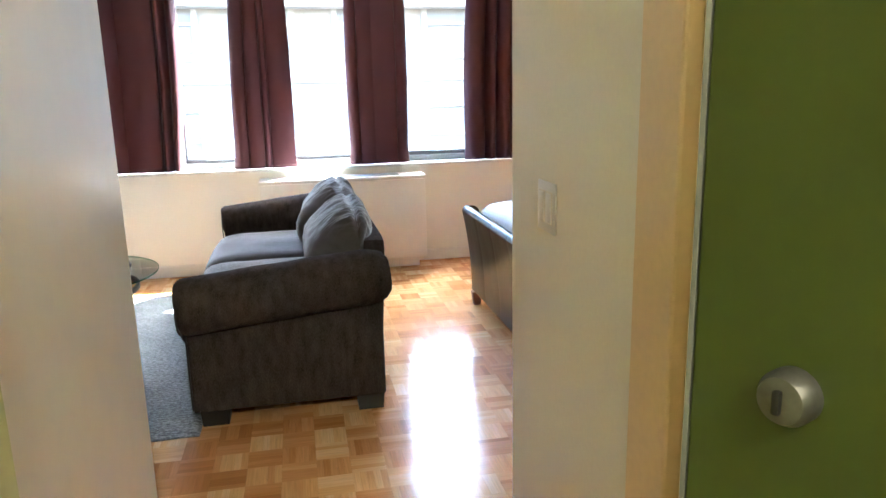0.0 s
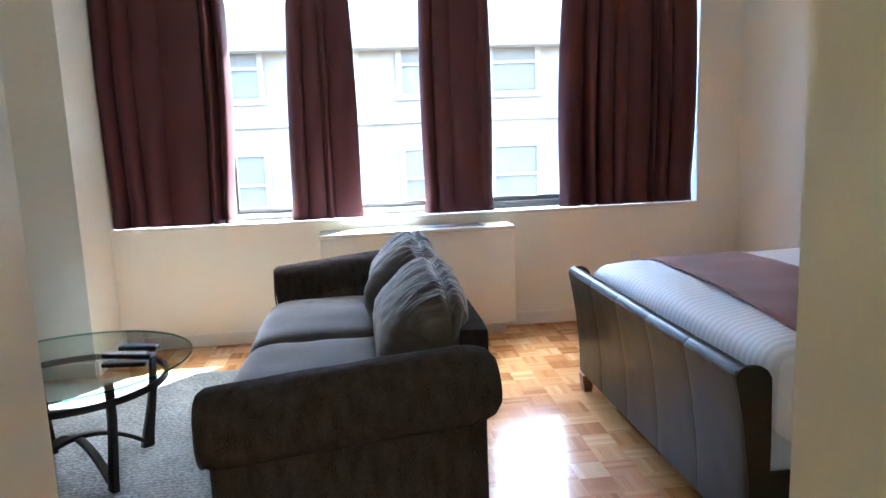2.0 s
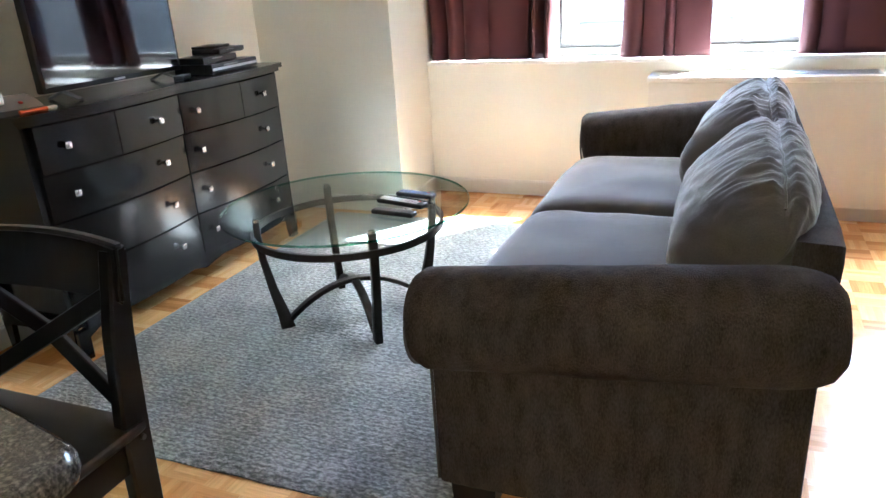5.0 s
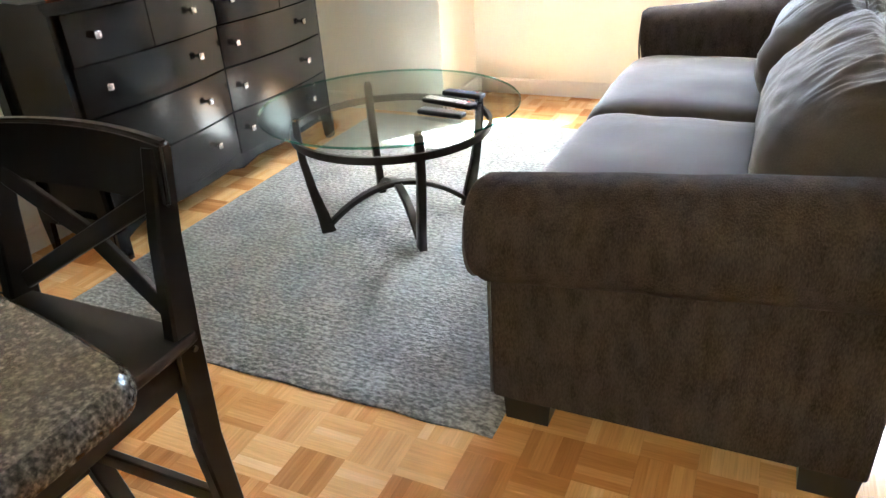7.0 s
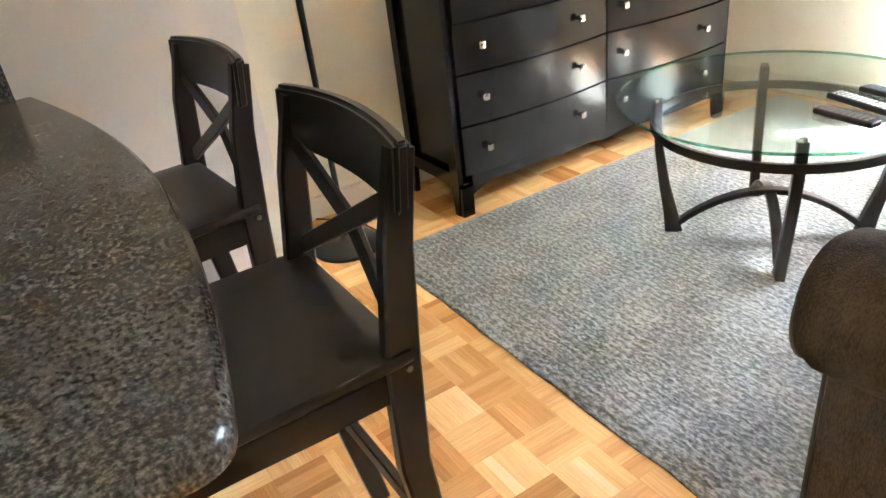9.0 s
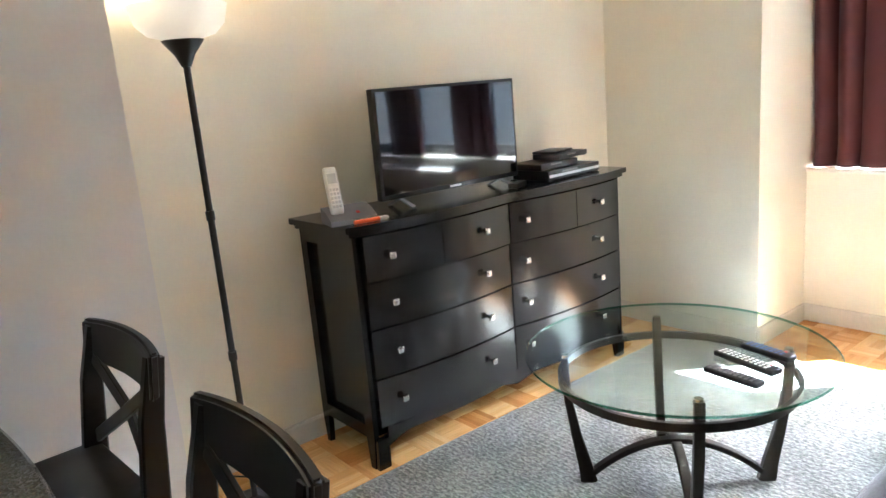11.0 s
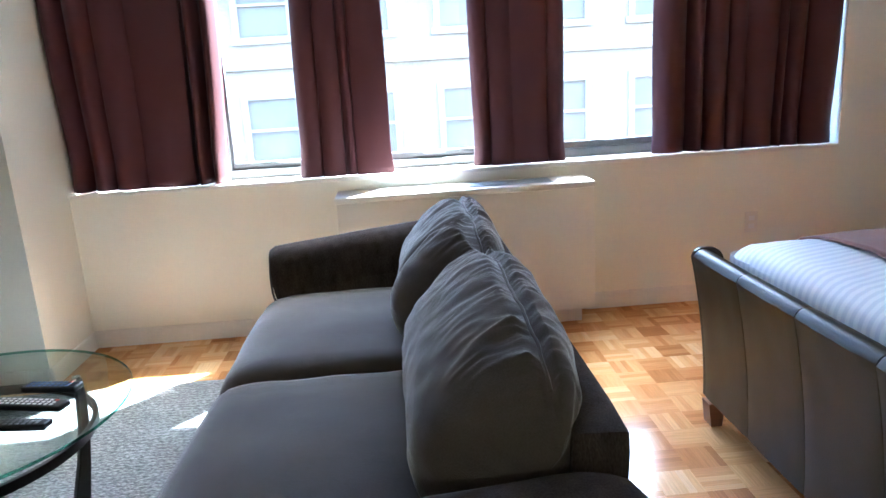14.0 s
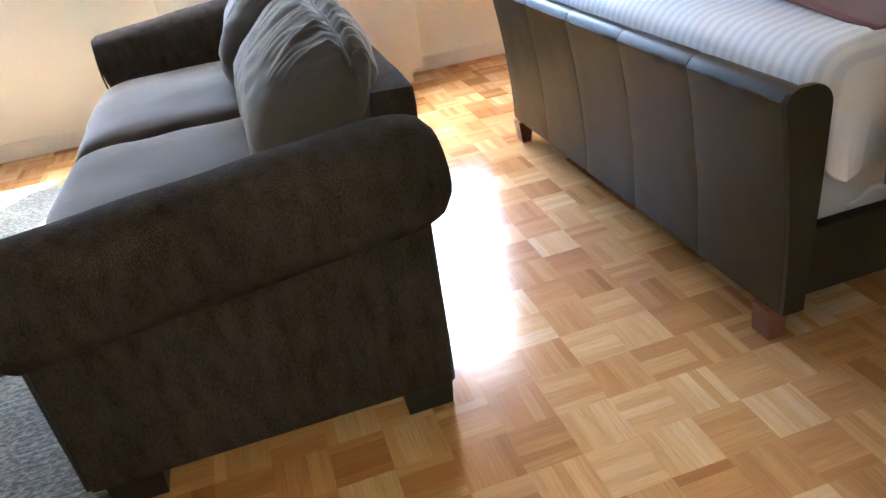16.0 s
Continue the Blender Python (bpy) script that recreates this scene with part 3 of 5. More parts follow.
def curtain(x0b, x1b, x0t, x1t, folds, seed, lab):
    """A hanging drape: deep folds that open towards the hem, a turned hem and a header."""
    rnd = random.Random(seed)
    nx, nz = folds * 26, 40
    zb, zt = SILL + 0.005, 2.385
    cuts = [0.0]
    for _ in range(folds):
        cuts.append(cuts[-1] + rnd.choice((0.5, 0.8, 1.0, 1.6)))
    cuts = [c / cuts[-1] for c in cuts]
    amp = [rnd.choice((0.25, 0.5, 0.85, 1.3)) for _ in range(folds)]
    bm = bmesh.new()
    grid = []
    for j in range(nz + 1):
        v = j / nz
        row = []
        for i in range(nx + 1):
            u = i / nx
            f = max(k for k in range(folds) if cuts[k] <= u + 1e-9)
            w = (u - cuts[f]) / (cuts[f + 1] - cuts[f])
            wave = 1 - math.sin(math.pi * w) ** 0.85
            bow = 0.03 * math.sin(math.pi * v) * (2 * u - 1)
            xa, xb = x0b + (x0t - x0b) * v, x1b + (x1t - x1b) * v
            x = xa + (xb - xa) * u + bow * min(1, (xb - xa))
            depth = (0.085 - 0.025 * v) * amp[f]
            hem = math.exp(-(v / 0.05) ** 2)
            x += 0.012 * hem * (2 * u - 1)
            y = 5.972 - 0.020 * v + depth * wave + 0.008 * noise.noise((u * 4, v * 2.5, seed)) - 0.004 * hem
            z = zb + (zt - zb) * v + (0.004 * noise.noise((u * 5, 0, seed + 9)) - (0.003 * wave) if j == 0 else 0)
            row.append(bm.verts.new((max(x, -2.097), max(y, 5.957 - 0.02 * v), z)))
        grid.append(row)
    for j in range(nz):
        for i in range(nx):
            bm.faces.new((grid[j][i], grid[j][i + 1], grid[j + 1][i + 1], grid[j + 1][i]))
    c = thing("curtain", lab, "curtain", group="window curtains")
    d = part("drape", bm, M_CURTAIN, c)
    so = d.modifiers.new("thickness", "SOLIDIFY")
    so.thickness, so.offset = 0.004, 0
    for i in range(folds + 1):
        xr = x0t + (x1t - x0t) * (i + 0.25) / (folds + 0.5)
        part("hook", sweep(bmesh.new(), [(xr, 5.926, 2.345), (xr, 5.916, 2.385), (xr, 5.93, 2.412), (xr, 5.942, 2.395)], circ(0.0025, 6), up=(1, 0, 0)), M_ROD, c)


curtain(-2.097, -1.330, -2.097, -1.278, 6, 3, "wide burgundy-brown drape beside the column")
curtain(-0.934, -0.478, -0.880, -0.498, 4, 5, "narrow burgundy-brown drape gathered between window panes")
curtain(-0.038, 0.418, -0.038, 0.412, 4, 8, "narrow burgundy-brown drape gathered between window panes")
curtain(0.914, 1.852, 0.942, 1.858, 8, 12, "wide burgundy-brown drape beside the bed corner")

structure("ground", boxm(-400, 400, 6.6, 800, -9.2, -9.0), M_ASPHALT, "street far below the window", "ground")


# hidden block added outside to keep sun off the floor beside the sofa
structure("wall_sun_block", boxm(2.06, 7.0, 6.36, 8.42, -9.0, 9.0), M_BRICK, "unseen pale brick block added outside to shade the right window gap", "wall")


def facade(x0, x1, y, z0, z1, cols, rows, lab):
    b = thing("apartment_building", lab, "building", pose(0, y, z0))
    h = z1 - z0
    part("wall", boxm(x0, x1, 0.0, 12.0, 0.0, h), M_BRICK, b)
    part("cornice", boxm(x0 - 0.3, x1 + 0.3, -0.7, -0.002, h - 1.2, h + 0.2, bev=0.1), M_STONE, b)
    sh, sw = h / rows, (x1 - x0) / cols
    for r in range(rows):
        part("string_course", boxm(x0, x1, -0.15, -0.003, r * sh + 0.1, r * sh + 0.4, bev=0.03), M_STONE, b)
        for c in range(cols):
            cx, cz = x0 + (c + 0.5) * sw, r * sh + 1.0
            w = part("window", boxm(cx - sw * 0.24, cx + sw * 0.24, -0.03, -0.004, cz + 0.05, cz + 1.75), M_PANE_FAR, b)
            fr = bmesh.new()
            for a0, a1, b0, b1 in ((-0.30, -0.24, 0, 1.8), (0.24, 0.30, 0, 1.8), (-0.30, 0.30, 1.8, 2.0), (-0.33, 0.33, -0.18, 0.0), (-0.24, 0.24, 0.86, 0.94)):
                add_box(fr, cx + a0 * sw, cx + a1 * sw, -0.13, -0.032, cz + b0, cz + b1)
            part("window_frame", fr, M_STONE, w)


facade(-26, -6.5, 27, -9, 9, 7, 5, "pale brick apartment building across the street")
facade(-5.5, 9, 24, -9, 5.2, 5, 4, "pale stone-trimmed building across the street")
facade(10, 32, 28, -9, 12, 8, 6, "taller pale brick building across the street")

# ---- heating and cooling unit below the window ----
ac = thing("air_conditioner", "cream enamel wall unit with a top grille under the window", "air conditioner", pose(-0.126, 5.966, 0))
part("plinth", boxm(-0.58, 0.58, -0.17, 0.0, 0.0, 0.085, bev=0.003), M_AC, ac)
part("body", boxm(-0.630, 0.630, -0.238, 0.0, 0.087, 0.712, bev=0.004), M_AC, ac)
part("cover", boxm(-0.636, 0.636, -0.246, 0.0, 0.714, 0.742, bev=0.004), M_AC, ac)
part("grille", boxm(-0.44, 0.44, -0.19, -0.05, 0.7422, 0.745, bev=0.001, seg=1), M_GRILLE, ac, "flat grey air grille")
gr = bmesh.new()
for i in range(9):
    add_box(gr, -0.43, 0.43, -0.182 + i * 0.0145, -0.175 + i * 0.0145, 0.7452, 0.7472)
part("louvre", gr, M_GRILLE, ac)

# ---- light switch ----
sw = thing("light_switch", "white double rocker light switch plate", "light switch", pose(0.0865, 1.803, 1.108, 0, -90, 0))
part("plate", boxm(-0.058, 0.058, -0.056, 0.056, 0.0, 0.006, bev=0.003), M_WHITEPL, sw)
for y in (-0.023, 0.023):
    part("rocker", boxm(-0.034, 0.034, y - 0.0145, y + 0.0145, 0.0065, 0.010, bev=0.002), M_WHITEPL, sw)
    part("surround", boxm(-0.037, 0.037, y - 0.018, y + 0.018, 0.0055, 0.0072), M_TRIM, sw)

# ---- wall outlet ----
ou = thing("wall_outlet", "cream electrical outlet plate low on the wall", "outlet", pose(1.43, 5.9695, 0.42, 90, 0, 0))
part("plate", boxm(-0.035, 0.035, -0.057, 0.057, 0.0, 0.005, bev=0.002), M_TRIM, ou)
for z in (-0.022, 0.022):
    part("socket", boxm(-0.016, 0.016, z - 0.013, z + 0.013, 0.0052, 0.0068, bev=0.001, seg=1), M_WHITEPL, ou)

# ---- sofa ----
sofa = thing("sofa", "taupe-grey microfibre loveseat with rolled arms and loose back cushions", "sofa", pose(-0.54, 4.19, 0))
part("base", move_in(rounded(0.405, 0.90, 0.15, 0.03, 8), pose(-0.012, 0, 0.225)), M_SOFA, sofa)
part("back_frame", move_in(rounded(0.052, 0.885, 0.325, 0.022, 10), pose(0.362, 0, 0.425, 0, 3, 0)), M_SOFA, sofa)


def ridge(x, seed):
    """Uneven pleats: sharp crests, soft hollows."""
    return 1 - 2 * abs(noise.noise((x, seed, 0.5)))


def seat_fn(seed):
    """A full front edge and a slightly hollowed, uneven top."""
    def fn(co):
        co.z += 0.007 * noise.noise((co.x * 5, co.y * 5, seed)) + 0.003 * noise.noise((co.x * 13, co.y * 13, seed + 4))
        if co.x < -0.22:
            t = (-0.22 - co.x) / 0.15
            co.z -= 0.030 * t * t * (1 if co.z > 0 else -0.4)
            co.x -= 0.012 * (1 - (co.y / 0.45) ** 2)
        return co
    return fn


for y, hy, sd_ in ((-0.405, 0.458, 1.0), (0.470, 0.407, 6.0)):
    sc_ = part("seat_cushion", move_in(rounded(0.385, hy, 0.098, 0.064, 18, 0.028, seat_fn(sd_)), pose(-0.092, y, 0.392)), M_CUSHION_LIT, sofa)
    wp_ = [(-0.468 + 0.012 * (2 * i / 24 - 1) ** 2, y - (hy - 0.05) + 2 * (hy - 0.05) * i / 24, 0.437 + 0.004 * math.sin(i * 0.6 + sd_)) for i in range(25)]
    part("piping", sweep(bmesh.new(), wp_, circ(0.0045, 7)), M_CUSHION_LIT, sc_)


def back_cushion(y0, y1, seed, ear):
    """A stuffed cushion: front and back panels gathered into one seam over the top and down the ends."""
    L, yc = (y1 - y0) / 2, (y0 + y1) / 2
    nu, na = 230, 140
    bm = bmesh.new()
    rings, seam = [], []
    for i in range(nu + 1):
        u = -math.cos(math.pi * i / nu)
        s = max(0.0, 1 - abs(u) ** 3.4) ** 0.48
        low = max(0.0, 1 - abs(u) ** 6) ** 0.5
        ring = []
        for j in range(na):
            a = 2 * math.pi * j / na
            ca, sa = math.cos(a), math.sin(a)
            side = 1 if ca > 0 else -1
            v = (1 if sa > 0 else -1) * abs(sa) ** 0.82
            w = side * abs(ca) ** 0.72
            top = 0.205 * (0.30 + 0.70 * s) + 0.012 * noise.noise((u * 2.5, seed, 3.0))
            z = v * (top if v > 0 else 0.195)
            lean = 0.040 * max(0.0, v) ** 1.3
            belly = (1 - 0.34 * max(0.0, v) ** 1.7) * (1 - 0.10 * max(0.0, -v) ** 2)
            fill = s + (low - s) * min(1.0, max(0.0, 0.45 - v))
            x = w * (0.140 if side > 0 else 0.198) * fill * belly
            if ear and side < 0:
                k = (u + 0.66) / 0.27
                x -= 0.050 * s * math.exp(-k * k) * (0.55 + 0.45 * min(1.0, 1 - abs(v)))
                x += 0.022 * math.exp(-((u + 0.36) / 0.06) ** 2) * (1 - max(0.0, -v))
            # pleats run from the seam across both panels
            d = abs(math.atan2(ca, sa)) / (math.pi / 2)
            near = max(0.0, 1 - d / (0.62 + 0.25 * noise.noise((u * 9, side * 2.0, seed)))) if sa > -0.1 else 0.0
            edge = min(1.0, d / 0.06)
            uu = u + 0.05 * noise.noise((d * 3.0, seed, side * 2.0)) + 0.04 * noise.noise((u * 3, d * 2, seed + 5))
            g = 0.6 + 0.6 * noise.noise((u * 3.1, seed * 2, side * 3.0))
            f1 = ridge(uu * 5.0 + seed, seed + side * 3 + d * 1.5)
            f2 = ridge(uu * 14.0 + seed * 3, seed + side * 5 + d * 2.2)
            f3 = ridge(uu * 31.0 + seed * 7, seed + side * 9 + d * 3.0)
            puff = near ** 0.75 * min(1.0, (1 - abs(u)) / 0.14) * edge * (0.009 * f1 + 0.011 * f2 * g + 0.004 * f3 * g)
            r = math.hypot(x, z) or 1.0
            x += x / r * puff
            z += z / r * puff
            if d < 0.08 and sa > 0:
                z -= 0.011 * (1 - d / 0.08) * min(1.0, (1 - abs(u)) / 0.14)
            y = L * u
            if abs(u) > 0.80:
                ang = math.atan2(z, x)
                t = (abs(u) - 0.80) / 0.20
                y += (1 if u > 0 else -1) * 0.009 * t * (ridge(ang * 3.2, seed + 40) - 0.4) * (1 - t)
            x += 0.013 * noise.noise((u * 2.2, v * 1.8, seed + 20)) + 0.005 * noise.noise((u * 7, v * 6, seed + 23))
            p = Vector((0.272 + x + lean, yc + y, 0.650 + z))
            ring.append(bm.verts.new(p))
            if j == na // 4 and abs(u) < 0.88:
                seam.append(p + Vector((0, 0, 0.001)))
        rings.append(ring)
    for a, b in zip(rings, rings[1:]):
        for j in range(na):
            bm.faces.new((a[j], b[j], b[(j + 1) % na], a[(j + 1) % na]))
    bm.faces.new(rings[0])
    bm.faces.new(rings[-1][::-1])
    bmesh.ops.recalc_face_normals(bm, faces=bm.faces[:])
    c = part("back_cushion", bm, M_CUSHION_LIT, sofa)
    part("piping", sweep(bmesh.new(), seam, circ(0.0038, 7), up=(1, 0, 0)), M_CUSHION_LIT, c)


back_cushion(-0.885, 0.085, 2.0, False)
back_cushion(0.000, 0.905, 5.0, True)


def arm(side):
    """A rolled arm that climbs towards the back; side -1 or 1 along y."""
    n = 32
    prof = []
    for i in range(n):
        a = 2 * math.pi * i / n
        prof.append((0.117 * math.cos(a), 0.120 * math.sin(a)))
    pts, sc = [], []
    for i in range(41):
        u = i / 40
        x = -0.437 + 0.862 * u
        cap = 1.0
        if u < 0.035:
            cap = 0.90 + 0.10 * math.sqrt(max(0.0, 1 - ((0.035 - u) / 0.035) ** 2))
        if u > 0.86:
            cap = 0.60 + 0.40 * math.sqrt(max(0.0, 1 - ((u - 0.86) / 0.14) ** 2))
        sag = 0.004 * noise.noise((u * 5, side * 3.0, 0.0))
        pts.append((x, side * 0.982 + side * 0.006 * math.sin(3 * u), 0.532 + 0.082 * u ** 1.15 + 0.010 * math.sin(math.pi * u) + sag))
        sc.append((cap * (1 + 0.02 * noise.noise((u * 6, 1.0, side))), cap))
    a = part("arm", sweep(bmesh.new(), pts, prof, scales=sc), M_SOFA, sofa)
    lo, hi = sorted((side * 0.880, side * 0.992))
    part("arm_panel", boxm(-0.422, 0.392, lo, hi, 0.070, 0.60, bev=0.012, seg=3), M_SOFA, a)
    welt = [(-0.438, side * 0.982 + 0.104 * math.cos(radians(t)), 0.532 + 0.107 * math.sin(radians(t))) for t in range(0, 361, 10)]
    part("piping", sweep(bmesh.new(), welt, circ(0.0042, 7), up=(1, 0, 0)), M_SOFA_DK, a)
    part("seam", sweep(bmesh.new(), [(-0.4225, side * 0.990, 0.085), (-0.4235, side * 0.990, 0.25), (-0.4235, side * 0.990, 0.42)], circ(0.004, 7), up=(0, 1, 0)), M_SOFA_DK, a)


arm(-1)
arm(1)
for x in (-0.338, 0.325):
    for y in (-0.925, 0.925):
        bm = prism(bmesh.new(), [(x - 0.060, 0.071), (x + 0.060, 0.071), (x + 0.054, 0.0), (x - 0.054, 0.0)], "y", y - 0.05, y + 0.05)
        part("foot", bm, M_BLACK, sofa, "black wooden block foot")

# ---- rug ----
def rug_mesh():
    bm = bmesh.new()
    nx, ny = 62, 90
    top = [[None] * (ny + 1) for _ in range(nx + 1)]
    for i in range(nx + 1):
        for j in range(ny + 1):
            x, y = -0.785 + 1.57 * i / nx, -1.135 + 2.27 * j / ny
            e = min(i, nx - i, j, ny - j)
            z = 0.016 if e > 1 else (0.013 if e == 1 else 0.004)
            x += 0.004 * noise.noise((y * 9, 0, 1)) if e == 0 else 0
            y += 0.005 * noise.noise((x * 9, 5, 1)) if e == 0 else 0
            top[i][j] = bm.verts.new((x, y, z + 0.0015 * noise.noise((x * 12, y * 12, 0))))
    for i in range(nx):
        for j in range(ny):
            bm.faces.new((top[i][j], top[i + 1][j], top[i + 1][j + 1], top[i][j + 1]))
    edge = [top[i][0] for i in range(nx)] + [top[nx][j] for j in range(ny)] + [top[i][ny] for i in range(nx, 0, -1)] + [top[0][j] for j in range(ny, 0, -1)]
    low = [bm.verts.new((v.co.x, v.co.y, 0.0005)) for v in edge]
    for k in range(len(edge)):
        q = (k + 1) % len(edge)
        bm.faces.new((edge[k], low[k], low[q], edge[q]))
    bm.faces.new(low[::-1])
    bmesh.ops.recalc_face_normals(bm, faces=bm.faces[:])
    return bm


solo("rug", rug_mesh(), M_RUG, "grey flecked loop-pile area rug on the parquet", "rug", pose(-1.722, 4.262, 0))

# ---- coffee table ----
ct = thing("coffee_table", "round glass coffee table on a dark curved frame", "coffee table", pose(-1.708, 4.150, 0.014))
GT = 0.462
part("glass_top", lathe(bmesh.new(), [(0.0, GT), (0.478, GT), (0.478, GT + 0.010), (0.0, GT + 0.010)], 72), M_GLASS_T, ct).visible_shadow = False
part("glass_rim", lathe(bmesh.new(), [(0.4785, GT + 0.0005), (0.4800, GT + 0.002), (0.4800, GT + 0.008), (0.4785, GT + 0.0095), (0.4785, GT + 0.0005)], 72), M_GLASS_E, ct, "green-tinted bevelled glass edge")
part("ring", lathe(bmesh.new(), [(0.362, 0.370), (0.376, 0.370), (0.376, 0.396), (0.362, 0.396), (0.362, 0.370)], 72), M_TABLE, ct, "flat dark metal ring")
LEGA = [45, 135, 225, 315]
for a in LEGA:
    ca, sa = math.cos(radians(a - 2)), math.sin(radians(a - 2))
    rr_ = [0.288, 0.300, 0.325, 0.345, 0.352, 0.350]
    zz_ = [0.0, 0.07, 0.18, 0.30, 0.40, 0.452]
    ww_ = [1.55, 1.25, 0.95, 0.80, 0.72, 0.70]
    lg = part("leg", sweep(bmesh.new(), [(r * ca, r * sa, z) for r, z in zip(rr_, zz_)], rect(0.036, 0.030, 0.004), up=(-sa, ca, 0), scales=[(w, 1.0) for w in ww_]), M_TABLE, ct)
    part("cap", lathe(bmesh.new(), [(0.0, 0.4525), (0.013, 0.4525), (0.013, 0.4615), (0.0, 0.4615)], 16, 0.350 * ca, 0.350 * sa), M_CHROME, lg, "metal glass support cap")
for a in (45, 135):
    ca, sa = math.cos(radians(a - 2)), math.sin(radians(a - 2))
    pts = []
    for i in range(25):
        s = -0.272 + 0.544 * i / 24
        pts.append((s * ca, s * sa, 0.035 + (0.115 if a == 45 else 0.108) * (1 - (s / 0.272) ** 2)))
    part("arch", sweep(bmesh.new(), pts, rect(0.034, 0.018, 0.003)), M_TABLE, ct, "arched flat stretcher")


def remote(x, y, rz, l, w, keys, accent, lab):
    r = thing("remote_control", lab, "remote control", pose(x, y, 0.014 + GT + 0.0105, 0, 0, rz), group="remotes on the table")
    part("body", boxm(-l / 2, l / 2, -w / 2, w / 2, 0.0, 0.017, bev=0.005, seg=3), M_BLACK, r)
    n = int(l / 0.017) - 1
    for i in range(n):
        for j in (-1, 0, 1):
            m = accent if (i == n - 1 and j == 1) else keys
            part("button", boxm(-l / 2 + 0.014 + i * 0.0165, -l / 2 + 0.024 + i * 0.0165, j * w * 0.27 - 0.004, j * w * 0.27 + 0.004, 0.0172, 0.0192, bev=0.001, seg=1), m, r)


remote(-1.452, 4.045, -7, 0.175, 0.042, M_GREYPL, M_GREYPL, "slim black remote control on the glass table")
remote(-1.475, 4.165, -14, 0.215, 0.048, M_WHITEPL, M_RED, "long black remote control with pale keys on the glass table")
remote(-1.465, 4.275, -10, 0.165, 0.045, M_BLUE, M_RED, "black remote control with blue keys on the glass table")

# ---- dresser and what stands on it ----
dr = thing("dresser", "black-brown serpentine dresser with silver knobs and tapered feet", "dresser", pose(-2.555, 4.25, 0))
DW, DD, DH = 0.745, 0.365, 0.93      # half width along y, depth behind x = 0, height


def bow(y, k=0.034):
    s = (abs(y) - DW / 2) / (DW / 2)
    return k * (1 - s * s) + 0.010


def bowed(bm, y0, y1, z0, z1, back, front, k=0.034, n=14):
    """A board whose front follows the double bow."""
    ys = [y0 + (y1 - y0) * i / n for i in range(n + 1)]
    A = [bm.verts.new((bow(y, k) + front, y, z0)) for y in ys]
    B = [bm.verts.new((bow(y, k) + front, y, z1)) for y in ys]
    C = [bm.verts.new((back if back is not None else bow(y, k) + front - 0.02, y, z0)) for y in ys]
    D = [bm.verts.new((back if back is not None else bow(y, k) + front - 0.02, y, z1)) for y in ys]
    for i in range(n):
        bm.faces.new((A[i], A[i + 1], B[i + 1], B[i]))
        bm.faces.new((C[i + 1], C[i], D[i], D[i + 1]))
        bm.faces.new((B[i], B[i + 1], D[i + 1], D[i]))
        bm.faces.new((A[i + 1], A[i], C[i], C[i + 1]))
    bm.faces.new((A[0], B[0], D[0], C[0]))
    bm.faces.new((A[n], C[n], D[n], B[n]))
    bmesh.ops.recalc_face_normals(bm, faces=bm.faces[:])
    return bm


bm = bowed(bmesh.new(), -DW - 0.035, DW + 0.035, DH - 0.022, DH, -DD - 0.01, 0.030, n=40)
part("top", bm, M_BLACKWOOD, dr, "glossy bowed top with a moulded edge")
part("top_moulding", bowed(bmesh.new(), -DW - 0.018, DW + 0.018, DH - 0.040, DH - 0.0225, -DD, 0.016, n=40), M_BLACKWOOD, dr)
body = bmesh.new()
add_box(body, -DD, -0.012, -DW + 0.022, DW - 0.022, 0.12, DH - 0.041)
part("carcass", body, M_BLACKWOOD, dr)
for s in (-1, 1):
    y0, y1 = sorted((s * DW, s * (DW - 0.022)))
    for x0, x1 in ((-0.045, 0.008), (-DD, -DD + 0.045)):
        bm = bmesh.new()
        prism(bm, [(x0, DH - 0.041), (x1, DH - 0.041), (x1, 0.12), (x1 - 0.012, 0.0), (x0 + 0.012, 0.0), (x0, 0.12)], "y", y0, y1)
        part("leg_post", bm, M_BLACKWOOD, dr)
    for z0, z1 in ((0.12, 0.17), (DH - 0.09, DH - 0.041)):
        part("side_rail", boxm(-DD + 0.045, -0.045, y0, y1, z0, z1), M_BLACKWOOD, dr)
    prism_b = bmesh.new()
    prism(prism_b, [(-0.004 if s < 0 else -0.004, 0.0), (0.020, 0.0), (0.024, 0.12), (-0.004, 0.12)], "y", *sorted((s * (DW - 0.003), s * (DW - 0.055))))
    part("front_foot", prism_b, M_BLACKWOOD, dr)
ap = bmesh.new()
NA = 72
cols = []
for i in range(NA + 1):
    y = -(DW - 0.055) + 2 * (DW - 0.055) * i / NA
    t_ = min(1.0, (1 - abs(y) / (DW - 0.055)) * 6)
    dip = 0.030 * max(0.0, 1 - abs(y) / 0.10)
    zl = 0.085 + 0.040 * math.sin(t_ * math.pi / 2) - dip
    cols.append([ap.verts.new(p) for p in ((bow(y) + 0.004, y, zl), (bow(y) + 0.004, y, 0.163), (-0.012, y, 0.163), (-0.012, y, zl))])
for a, b in zip(cols, cols[1:]):
    for k in range(4):
        ap.faces.new((a[k], a[(k + 1) % 4], b[(k + 1) % 4], b[k]))
ap.faces.new(cols[0][::-1])
ap.faces.new(cols[-1])
bmesh.ops.recalc_face_normals(ap, faces=ap.faces[:])
part("apron", ap, M_BLACKWOOD, dr, "shaped apron")
rows_z = [(0.165, 0.352), (0.356, 0.540), (0.544, 0.716), (0.720, 0.888)]
